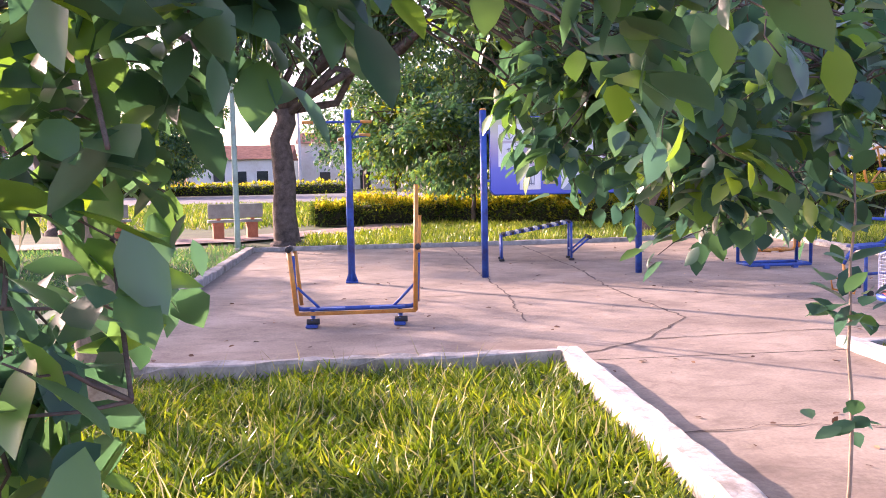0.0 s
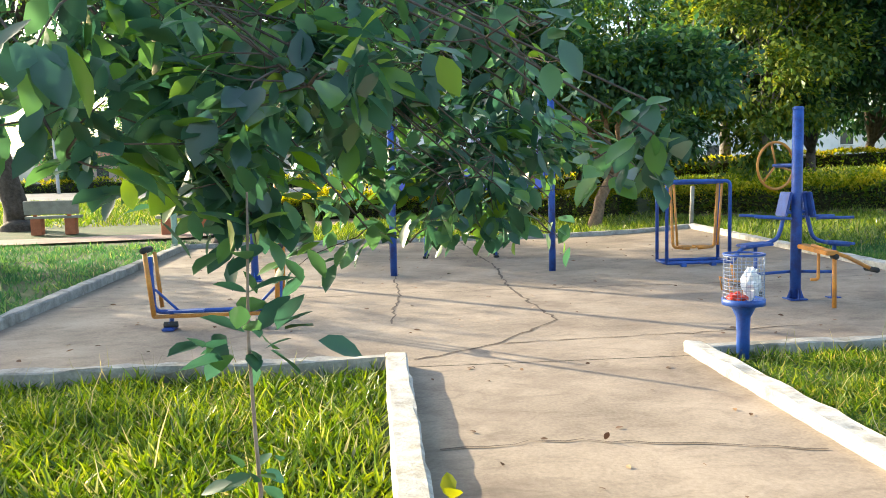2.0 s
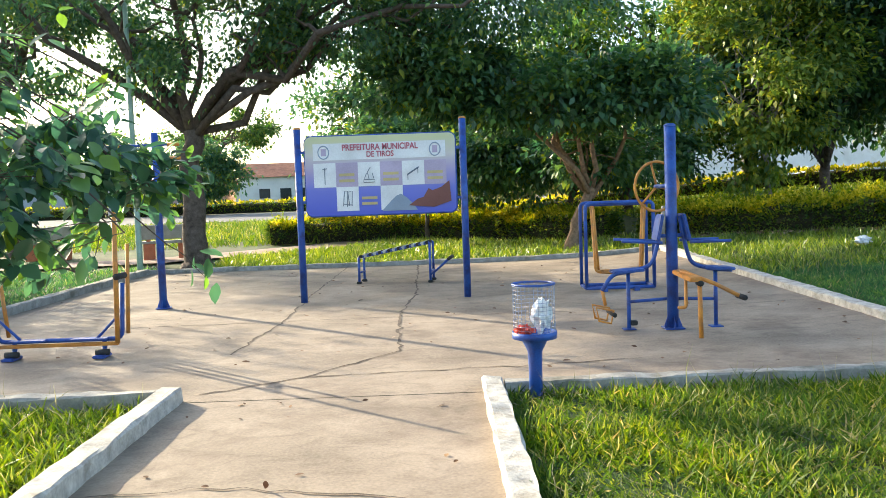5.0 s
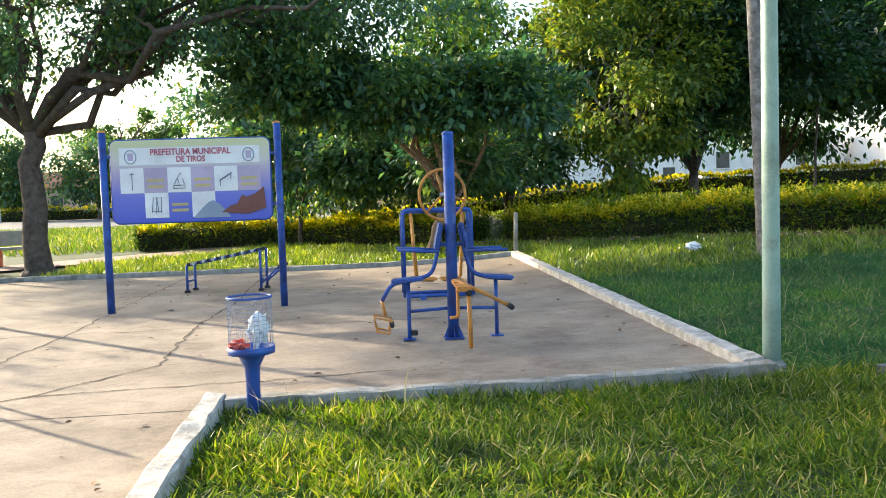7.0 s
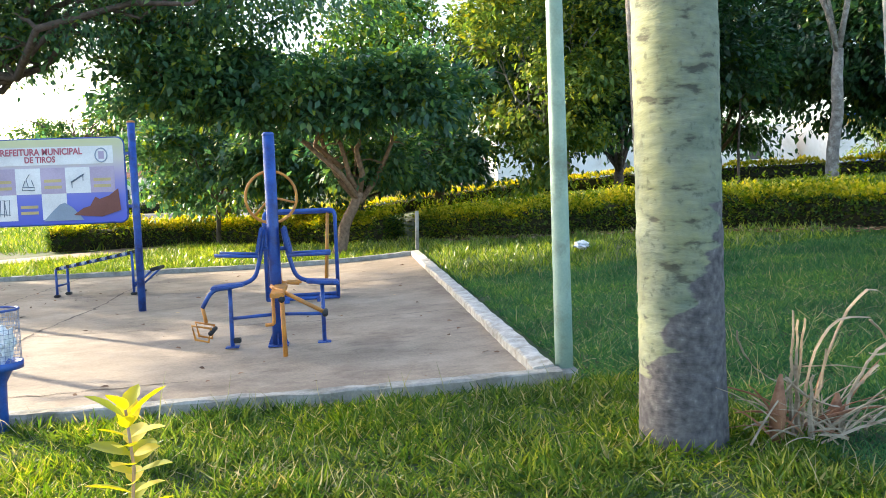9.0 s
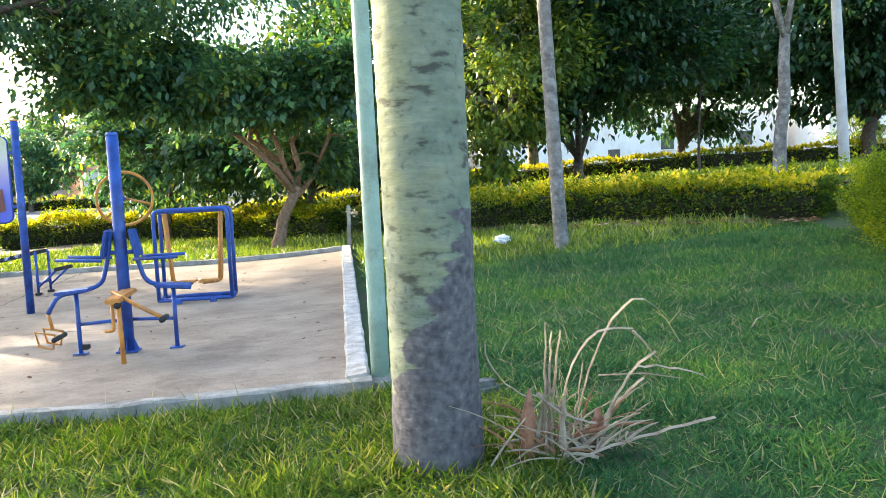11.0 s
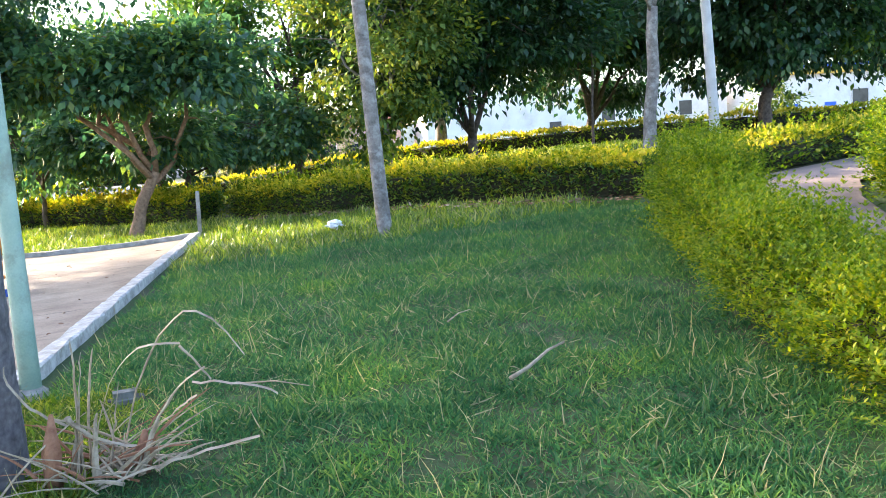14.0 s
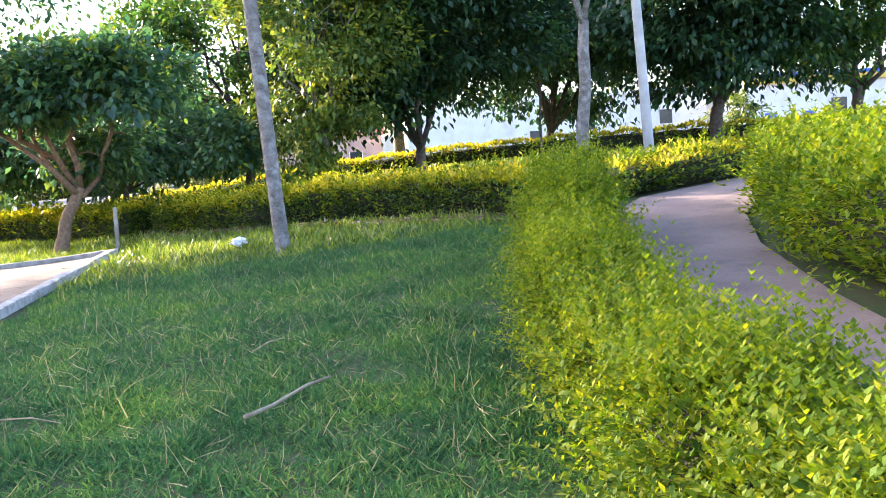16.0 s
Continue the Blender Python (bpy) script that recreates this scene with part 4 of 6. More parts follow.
bench = park_bench(-7.0, 22.6, 186)
copy_thing(bench, pose(-3.35, 20.6 + 0.7, hz(-3.35, 21.3), 0, 0, 195))


# ---- trees ----
BIG = "large trees of the park"
tree("park_tree", "spreading tree with a leaning brown trunk and dense low crown", (6.75, 19.4), [(6.98, 19.4, 1.05), (7.25, 19.5, 1.6)],
     [((6.2, 18.6, 3.75), (2.2, 1.2, 0.85), 2.85, 1.0), ((8.2, 18.5, 3.8), (1.6, 1.1, 0.8), 2.95, 0.8), ((3.7, 18.5, 4.2), (1.7, 1.1, 0.8), 3.4, 0.8), ((7.4, 20.2, 2.55), (1.2, 0.7, 0.7), 1.75, 0.3)],
     110, 27000, 0.21, LEAF_DARK, BARK_BROWN, 0.16, 11, 0.3, group=BIG, gap=-0.02, limbs=2)
tree("park_tree", "low tree with hanging branches behind the hedge", (7.4, 23.6), [(7.4, 23.6, 1.2), (7.5, 23.5, 1.6)],
     [((6.0, 23.3, 2.75), (2.4, 1.2, 0.85), 1.5, 1.1), ((9.2, 23.4, 2.75), (2.1, 1.2, 0.85), 1.5, 0.5)], 90, 14000, 0.21, LEAF_DARK, BARK, 0.1, 36, 0.3, group=BIG, gap=0.0, limbs=3)
tree("park_tree", "low bushy tree with a thin stem behind the hedge", (3.3, 25.0), [(3.3, 25.0, 1.1), (3.35, 24.9, 1.6)],
     [((3.2, 24.6, 2.9), (2.4, 1.4, 1.3), 1.1, 1.0)], 80, 11000, 0.21, LEAF_DARK, BARK, 0.08, 37, 0.3, group=BIG, gap=0.0, limbs=4)
# Out-of-view tree, added to cast shade on the patio's left and the lawn
tree("park_tree", "unseen low leafy tree added to shade the patio's left", (-10.2, 16.6), [(-10.2, 16.6, 1.2), (-10.2, 16.6, 1.7)],
     [((-10.2, 16.6, 3.2), (2.6, 2.9, 1.7))], 90, 12000, 0.2, LEAF_MID, BARK, 0.15, 30, 0.4, group=BIG, gap=-0.4)
tree("park_tree", "leafy low-branched tree behind the hedge", (3.0, 29.4), [(3.0, 29.4, 1.4), (3.0, 29.4, 2.2)],
     [((2.6, 29.4, 4.4), (3.7, 2.4, 2.6)), ((6.2, 29.0, 4.0), (2.7, 2.0, 2.6))], 90, 22000, 0.25, LEAF_DARK, BARK, 0.17, 28, 0.5, group=BIG, gap=-0.1)
tree("park_tree", "slim tree with light yellow-green sunlit foliage", (12.9, 23.2), [(12.9, 23.2, 1.8), (12.8, 23.2, 2.8)],
     [((12.7, 23.2, 5.4), (2.4, 1.9, 3.4))], 90, 16000, 0.21, LEAF_LIGHT, BARK_GREY, 0.12, 29, 0.4, group=BIG, gap=-0.3)
# The last crown lobe, mostly out of view, is added to shade the grass
tree("park_tree", "dark tree with a forked trunk and open high crown", (-1.8, 18.7), [(-1.85, 18.7, 2.2), (-1.75, 18.7, 3.2)],
     [((-2.2, 18.9, 6.2), (4.0, 3.0, 2.2)), ((1.2, 18.2, 5.9), (3.6, 2.2, 1.3)), ((3.2, 18.8, 6.4), (2.8, 2.2, 1.5)), ((5.6, 17.2, 5.7), (2.2, 1.6, 0.9), 4.6, 0.25), ((-5.2, 17.0, 6.5), (2.0, 1.7, 1.0), 5.2, 0.22)], 100, 50000, 0.15, LEAF_DARK, BARK, 0.3, 12, 0.38, group=BIG, gap=0.03, limbs=3)
tree("park_tree", "old tree with a thick grey-brown trunk", (-8.9, 24.9), [(-9.2, 24.9, 2.0), (-9.8, 24.9, 4.2)],
     [((-9.2, 24.8, 8.0), (3.8, 3.6, 2.8))], 80, 14000, 0.23, LEAF_DARK, BARK, 0.40, 13, 0.5, group=BIG, gap=-0.1)
tree("park_tree", "leafy tree with a slim trunk beyond the hedge", (5.2, 33.0), [(5.3, 33, 1.6), (5.2, 33, 2.6)],
     [((5.2, 33, 4.6), (4.2, 3.0, 2.5))], 90, 14000, 0.28, LEAF_MID, BARK, 0.16, 14, 0.55, group=BIG, gap=-0.1)
tree("park_tree", "tall leafy tree beyond the hedge", (10.4, 29.5), [(10.4, 29.5, 2.0), (10.5, 29.5, 3.0)],
     [((9.6, 29.4, 6.0), (3.8, 3.2, 4.0))], 110, 19000, 0.25, LEAF_MID, BARK, 0.2, 15, 0.5, group=BIG, gap=-0.05)
tree("park_tree", "broad dark evergreen tree with several stems", (15.9, 26.2), [(15.9, 26.2, 1.8), (15.9, 26.2, 2.1)],
     [((15.9, 26.2, 6.5), (3.9, 3.4, 3.5))], 300, 46000, 0.26, LEAF_DEEP, BARK, 0.2, 16, 0.42, group=BIG, gap=-0.5)
tree("park_tree", "broad dark evergreen tree behind the hedge", (22.6, 33.5), [(22.6, 33.5, 2.1), (22.6, 33.5, 2.5)],
     [((22.4, 33.5, 8.0), (5.2, 4.0, 4.5))], 300, 42000, 0.31, LEAF_DEEP, BARK, 0.24, 17, 0.5, group=BIG, gap=-0.5)
tree("park_tree", "tall slender pale-trunked tree that forks high up", (18.6, 18.9), [(18.75, 18.9, 4.0), (18.8, 18.9, 4.6)],
     [((18.9, 18.9, 9.0), (2.6, 2.4, 1.9))], 50, 6000, 0.18, LEAF_MID, BARK_GREY, 0.17, 18, 0.4, group=BIG, gap=0.0, limbs=4)
tree("park_tree", "dark round-crowned tree near the white building", (26.4, 26.8), [(26.4, 26.8, 2.4), (26.5, 26.8, 3.0)],
     [((26.6, 26.8, 7.3), (4.4, 3.6, 3.5))], 260, 36000, 0.29, LEAF_DEEP, BARK, 0.28, 19, 0.48, group=BIG, gap=-0.4)
tree("park_tree", "dark round-crowned tree near the painted building", (32.5, 27.5), [(32.4, 27.5, 2.6), (32.5, 27.5, 3.2)],
     [((32.0, 27.5, 7.6), (4.8, 3.8, 3.6))], 180, 24000, 0.27, LEAF_MID, BARK, 0.26, 20, 0.5, group=BIG, gap=-0.4)
tree("small_tree", "thin young tree with a few leaves beyond the hedge", (19.7, 25.6), [(19.7, 25.6, 2.6), (19.8, 25.6, 4.2)], [((19.8, 25.6, 5.0), (0.9, 0.9, 1.0))], 20, 700, 0.2, LEAF_MID, BARK, 0.05, 33, 0.25, limbs=4)
tree("park_tree", "grey-trunked tree standing behind the dark evergreen", (16.2, 33.5), [(16.2, 33.5, 2.2), (16.2, 33.5, 3.4)], [((16.2, 33.5, 7.2), (3.6, 3.0, 3.2))], 120, 12000, 0.3, LEAF_MID, BARK_GREY, 0.3, 34, 0.5, group=BIG, gap=-0.2)
tree("small_tree", "small bushy tree with pale leaves near the white building", (33.0, 37.0), [(33.0, 37, 2.2)], [((33.0, 37, 3.1), (1.1, 1.0, 1.2))], 30, 1500, 0.22, LEAF_LIGHT, BARK, 0.07, 35, 0.25)
tree("small_tree", "young tree with light yellow-green foliage", (1.2, 33), [(1.2, 33, 1.6)], [((1.2, 33, 3.2), (1.7, 1.5, 1.3))], 60, 3500, 0.2, LEAF_HEDGE, BARK, 0.07, 21, 0.3, category="tree")
tree("bush", "large pale dusty-leaved bush on the lawn", (7.2, 44), [(7.2, 44, 0.9)], [((7.2, 44, 3.2), (2.7, 2.4, 2.6))], 90, 7000, 0.24, LEAF_PALE, BARK, 0.12, 22, 0.35, category="bush", gap=-0.4)
tree("bush", "large pale dusty-leaved bush on the lawn", (11.5, 47), [(11.5, 47, 0.9)], [((11.5, 47, 2.6), (2.0, 2.0, 2.0))], 70, 4500, 0.24, LEAF_PALE, BARK, 0.1, 23, 0.35, category="bush", gap=-0.4)
tree("street_tree", "round clipped dark tree by the street", (-17.6, 74), [(-17.6, 74, 1.8)], [((-17.6, 74, 4.9), (3.8, 3, 2.5))], 120, 8000, 0.42, LEAF_DARK, BARK, 0.22, 24, 0.6, group="street trees", gap=-0.4)
tree("street_tree", "round dark tree by the street", (-26, 77), [(-26, 77, 2.0)], [((-26, 77, 5.2), (2.7, 2.5, 3.2))], 120, 8000, 0.42, LEAF_DARK, BARK, 0.24, 25, 0.6, group="street trees", gap=-0.4)
tree("street_tree", "distant umbrella-shaped tree above the roofs", (-27, 120), [(-27, 120, 5), (-28, 120, 9)], [((-28, 120, 12.5), (9, 7, 2.4))], 90, 6000, 0.6, LEAF_MID, BARK, 0.5, 26, 0.9, group="street trees", gap=0.05)
tree("street_tree", "distant dark tree by the street", (0, 90), [(0, 90, 3)], [((0, 90, 8), (7, 5, 5))], 120, 7000, 0.55, LEAF_DARK, BARK, 0.3, 27, 0.8, group="street trees", gap=-0.3)


def palm(name, label, base, pts, r, bark, seed, fronds=11, length=2.6, rings=True, taper=0.02):
    rng = np.random.default_rng(seed)
    root = thing(name, label, "palm tree")
    x, y = base
    z = hz(x, y)
    top = pts[-1]
    line = [(x, y, z - 0.1)] + pts
    dense = []
    for a, b in zip(line, line[1:]):
        n = max(2, int(math.dist(a, b) / 0.045))
        for i in range(n):
            dense.append(tuple(np.array(a) + (np.array(b) - np.array(a)) * i / n))
    rr = []
    for i, p in enumerate(dense):
        t = (p[2] - z)
        base_r = r * (1 - taper * min(t / 3, 1)) * (1 + 0.05 * math.exp(-max(t, 0) / 0.25))
        rr.append(base_r * (1 + (rng.normal() * 0.008) + (rng.uniform(0, 0.016) if rings and i % 3 == 0 else 0)))
    part("trunk", Geo().tube(dense, rr, 28), bark, root, smooth=True)
    for k in range(fronds):
        a = 2 * math.pi * k / fronds + rng.uniform(-0.2, 0.2)
        e = rng.uniform(-0.1, 0.9)
        g = Geo()
        spine = []
        for i in range(9):
            s = i / 8 * length
            spine.append((top[0] + math.cos(a) * s * math.cos(e * (1 - i / 9)), top[1] + math.sin(a) * s * math.cos(e * (1 - i / 9)), top[2] + s * math.sin(e) - 0.22 * s * s))
        g.tube(spine, [0.03 * (1 - 0.8 * i / 8) for i in range(9)], 5)
        for i in range(1, 9):
            for side in (-1, 1):
                for j in range(3):
                    q = np.array(spine[i - 1]) + (np.array(spine[i]) - np.array(spine[i - 1])) * j / 3
                    l = 0.55 * (1 - 0.5 * abs(i / 8 - 0.4))
                    tip = q + np.array([-math.sin(a) * side * l, math.cos(a) * side * l, -0.25 * l])
                    w = np.array([math.cos(a), math.sin(a), 0]) * 0.025
                    g.add([q - w, q + w, tip], [(0, 1, 2)])
        part("frond", g, LEAF_MID, root)
    return root


def painted_palm_bark():
    """Pale green limewash over ringed bark, flaking to bare grey near the foot."""
    m, nodes, links, b = material("painted_palm_bark")
    co = nodes.new("ShaderNodeTexCoord")
    mp = nodes.new("ShaderNodeMapping")
    mp.inputs["Scale"].default_value = (4.5, 4.5, 13)
    links.new(co.outputs["Object"], mp.inputs[0])
    n1 = nodes.new("ShaderNodeTexNoise")
    n1.inputs["Scale"].default_value, n1.inputs["Detail"].default_value = 1.3, 7
    links.new(mp.outputs[0], n1.inputs["Vector"])
    n2 = nodes.new("ShaderNodeTexNoise")
    n2.inputs["Scale"].default_value, n2.inputs["Detail"].default_value = 22, 6
    links.new(co.outputs["Object"], n2.inputs["Vector"])
    paint = ramp_node(nodes, [(0.32, (0.075, 0.08, 0.065)), (0.39, (0.18, 0.205, 0.15)), (0.7, (0.245, 0.275, 0.21))])
    links.new(n1.outputs["Fac"], paint.inputs["Fac"])
    pits = ramp_node(nodes, [(0.3, (0.6, 0.6, 0.58)), (0.4, (0.95, 0.95, 0.94)), (0.66, (1.12, 1.1, 0.98))])
    links.new(n2.outputs["Fac"], pits.inputs["Fac"])
    n4 = nodes.new("ShaderNodeTexNoise")
    n4.inputs["Scale"].default_value, n4.inputs["Detail"].default_value = 2.6, 5
    links.new(co.outputs["Object"], n4.inputs["Vector"])
    blotch = ramp_node(nodes, [(0.35, (0.78, 0.84, 0.86)), (0.5, (1, 1, 1)), (0.66, (1.2, 1.14, 0.92))])
    links.new(n4.outputs["Fac"], blotch.inputs["Fac"])
    worn = paint.outputs["Color"]
    for layer in (pits, blotch):
        mul = nodes.new("ShaderNodeMixRGB")
        mul.blend_type, mul.inputs["Fac"].default_value = "MULTIPLY", 1.0
        links.new(worn, mul.inputs["Color1"])
        links.new(layer.outputs["Color"], mul.inputs["Color2"])
        worn = mul.outputs["Color"]
    bare = ramp_node(nodes, [(0.3, (0.055, 0.052, 0.058)), (0.65, (0.15, 0.14, 0.145)), (0.85, (0.34, 0.33, 0.33))])
    links.new(n2.outputs["Fac"], bare.inputs["Fac"])
    sp = nodes.new("ShaderNodeSeparateXYZ")
    links.new(co.outputs["Object"], sp.inputs[0])
    n3 = nodes.new("ShaderNodeTexNoise")
    n3.inputs["Scale"].default_value, n3.inputs["Detail"].default_value = 1.0, 8
    mp3 = nodes.new("ShaderNodeMapping")
    mp3.inputs["Scale"].default_value = (2.5, 2.5, 9)
    links.new(co.outputs["Object"], mp3.inputs[0])
    links.new(mp3.outputs[0], n3.inputs["Vector"])
    ma = nodes.new("ShaderNodeMath")
    ma.operation = "MULTIPLY_ADD"
    links.new(n3.outputs["Fac"], ma.inputs[0])
    ma.inputs[1].default_value = 1.1
    mx = nodes.new("ShaderNodeMath")
    mx.operation = "MULTIPLY_ADD"
    links.new(sp.outputs["X"], mx.inputs[0])
    mx.inputs[1].default_value = -2.1
    links.new(sp.outputs["Z"], mx.inputs[2])
    my = nodes.new("ShaderNodeMath")
    my.operation = "MULTIPLY_ADD"
    links.new(sp.outputs["Y"], my.inputs[0])
    my.inputs[1].default_value = 0.4
    links.new(mx.outputs[0], my.inputs[2])
    links.new(my.outputs[0], ma.inputs[2])
    mr = nodes.new("ShaderNodeMapRange")
    mr.inputs["From Min"].default_value, mr.inputs["From Max"].default_value = 1.45 - 2.1 * 8.6 + 0.4 * 4.94, 1.51 - 2.1 * 8.6 + 0.4 * 4.94
    links.new(ma.outputs[0], mr.inputs["Value"])
    mix = nodes.new("ShaderNodeMixRGB")
    links.new(mr.outputs[0], mix.inputs["Fac"])
    links.new(bare.outputs["Color"], mix.inputs["Color1"])
    links.new(worn, mix.inputs["Color2"])
    links.new(mix.outputs[0], b.inputs["Base Color"])
    b.inputs["Roughness"].default_value = 0.9
    bp = nodes.new("ShaderNodeBump")
    bp.inputs["Strength"].default_value, bp.inputs["Distance"].default_value = 0.7, 0.02
    links.new(n1.outputs["Fac"], bp.inputs["Height"])
    links.new(bp.outputs["Normal"], b.inputs["Normal"])
    return m


palm("palm_tree", "thick palm trunk, pale green limewash flaking at the foot", (8.6, 4.93), [(8.6, 4.93, 0.3), (8.6, 4.955, 2.5), (8.57, 5.0, 6.0)], 0.241, painted_palm_bark(), 31)
palm("palm_tree", "slender grey mottled palm trunk in the lawn", (11.6, 13.05), [(11.56, 13.05, 1.2), (11.42, 13.05, 5), (11.25, 13.05, 8.5)], 0.115, BARK_GREY, 32, rings=False, taper=0.1)


# ---- the near tree whose branches hang over the bed ----
def near_tree():
    rng = np.random.default_rng(41)
    root = thing("street_tree", "small tree with glossy leaves, its branches hanging low", "tree")
    x, y = -1.68, 5.3
    z = hz(x, y)
    part("trunk", Geo().tube([(x, y, z - 0.1), (x, y, z + 0.1), (x - 0.03, y - 0.05, 0.9), (x - 0.12, y - 0.12, 1.7), (x - 0.1, y - 0.3, 2.5), (x + 0.1, y - 0.6, 3.1)], [0.18, 0.155, 0.14, 0.125, 0.1, 0.07], 14), BARK_TAN, root, smooth=True)
    fork = np.array([x - 0.1, y - 0.3, 2.4])
    tips = [((-2.6, 3.3, 2.2), 0.08), ((0.6, 3.9, 3.0), 0.1), ((1.8, 3.9, 2.9), 0.1), ((-1.2, 3.5, 2.5), 0.1), ((-1.8, 2.4, 1.75), 0.06), ((-0.46, 1.05, 1.2), 0.06), ((-0.52, 1.1, 1.5), 0.06), ((-0.58, 1.2, 1.05), 0.06), ((-0.2, 1.3, 1.85), 0.06), ((-0.05, 1.45, 1.97), 0.06), ((-0.4, 1.5, 1.8), 0.06), ((-0.6, 1.7, 1.95), 0.06)]
    tips += [((0.3, 1.12, 1.78), 0.05), ((0.2, 1.05, 1.75), 0.05), ((-0.32, 1.0, 1.55), 0.05), ((-0.42, 1.0, 1.35), 0.06), ((-0.5, 1.2, 1.75), 0.06), ((-0.9, 1.5, 2.0), 0.06), ((-1.3, 1.6, 2.1), 0.06),
             ((-0.3, 1.0, 1.9), 0.06), ((-0.28, 1.02, 1.25), 0.06), ((-0.2, 1.1, 2.0), 0.06), ((0.0, 1.15, 2.02), 0.06), ((0.2, 1.2, 2.0), 0.06), ((0.45, 1.2, 2.02), 0.06), ((0.75, 1.3, 2.05), 0.06),
             ((2.3, 3.9, 1.4), 0.09), ((2.25, 3.95, 1.75), 0.09), ((2.2, 4.0, 2.05), 0.09), ((2.3, 4.4, 1.3), 0.09), ((2.3, 4.2, 1.65), 0.09), ((2.2, 3.6, 1.3), 0.1), ((2.2, 4.0, 1.45), 0.1), ((1.1, 3.0, 1.3), 0.1), ((1.25, 3.3, 1.2), 0.1), ((1.45, 3.1, 1.35), 0.1), ((1.6, 3.4, 1.25), 0.1), ((1.75, 3.2, 1.45), 0.1), ((1.85, 3.6, 1.3), 0.1), ((1.35, 3.6, 1.55), 0.1), ((1.95, 3.4, 1.6), 0.1)]
    tips += [((2.5, 3.4, 1.45), 0.1), ((2.52, 3.8, 1.6), 0.1), ((2.45, 3.0, 1.5), 0.1), ((2.5, 4.2, 1.35), 0.1), ((2.3, 2.5, 1.68), 0.06), ((2.2, 2.3, 1.62), 0.06), ((2.1, 2.2, 1.72), 0.06), ((2.3, 2.7, 1.6), 0.06)]
    for k in range(12):
        tx = 0.75 + 0.6 * ((k * 0.618) % 1.0)
        ty = 1.8 + 1.1 * ((k * 0.382 + 0.2) % 1.0)
        tz = 1.52 + 0.5 * ((k * 0.754 + 0.35) % 1.0)
        tips.append(((tx, ty, tz), 0.05))
    for k in range(22):
        tx = 0.7 + 1.55 * ((k * 0.618 + 0.3) % 1.0)
        ty = 2.3 + 1.6 * ((k * 0.382 + 0.1) % 1.0)
        tz = 1.42 + 0.7 * ((k * 0.754 + 0.15) % 1.0)
        tips.append(((tx, ty, tz), 0.09))
    pos, out = [], []

    def grows(p):
        """Where the hanging crown has leaves: its underside, its outer edge and its gaps."""
        x_, y_, z_ = p
        if y_ < 0.85:
            return False
        wave = 0.05 * math.sin(x_ * 3.1 + 1.0) + 0.07 * math.sin(x_ * 9)
        if y_ < 1.4 and x_ < 0.9:
            return z_ > (0.8 if x_ < -0.27 else 1.62) + wave
        under = min(1.6, max(1.12, 1.42 - 0.12 * (y_ - 2.0)))
        if z_ < (under if x_ > 0.9 else 2.2 if x_ < 0.55 else under + 0.08) + wave:
            return False
        if x_ > 2.36 + 0.08 * (y_ - 2.0) - 0.25 * max(0.0, z_ - 1.6) + 0.06 * math.sin(z_ * 9 + y_ * 4):
            return False
        return noise.noise(Vector(p) * 2.6) > -0.14

    for tip, sag in tips:
        g = Geo()
        top = (fork + np.array(tip)) / 2
        top[2] = max(3.3, tip[2] + 1.3)
        p = [fork * (1 - u) ** 2 + top * 2 * u * (1 - u) + np.array(tip) * u * u + rng.normal(size=3) * 0.02 * u for u in np.linspace(0, 1, 11)]
        last = 5
        for k in range(6, 11):
            for _ in range(5):
                d = random_dirs(rng, 1)[0] * np.array([1, 1, 0.55])
                d[2] -= 0.18
                q = np.array(p[k]) + d * rng.uniform(0.3, 0.6) * (1.1 - 0.04 * k)
                if not grows(q):
                    continue
                last = max(last, k)
                tw = curve_pts(p[k], q, 0.05, 4, rng, 0.1)
                g.tube(tw, [0.0035, 0.003, 0.0025, 0.002, 0.0015], 4)
                for w in tw[1:]:
                    for _ in range(5):
                        leaf_at = np.array(w) + rng.normal(size=3) * 0.04
                        if grows(leaf_at) and (leaf_at[2] < 1.95 or rng.random() < 0.18):
                            pos.append(leaf_at)
                            out.append(d * 0.9 + np.array([0, 0, -0.15]))
        g.tube(p[:last + 1], [0.009 * (1 - 0.85 * k / 10) + 0.002 for k in range(last + 1)], 7)
        part("limb", g, BARK, root, smooth=True)
    pos, out = np.array(pos), np.array(out)
    part("crown", leaf_mesh("crown", rng, pos, 0.105, LEAF_NEAR, LEAF8, 0.25, out), LEAF_NEAR, root)
    return root


near_tree()


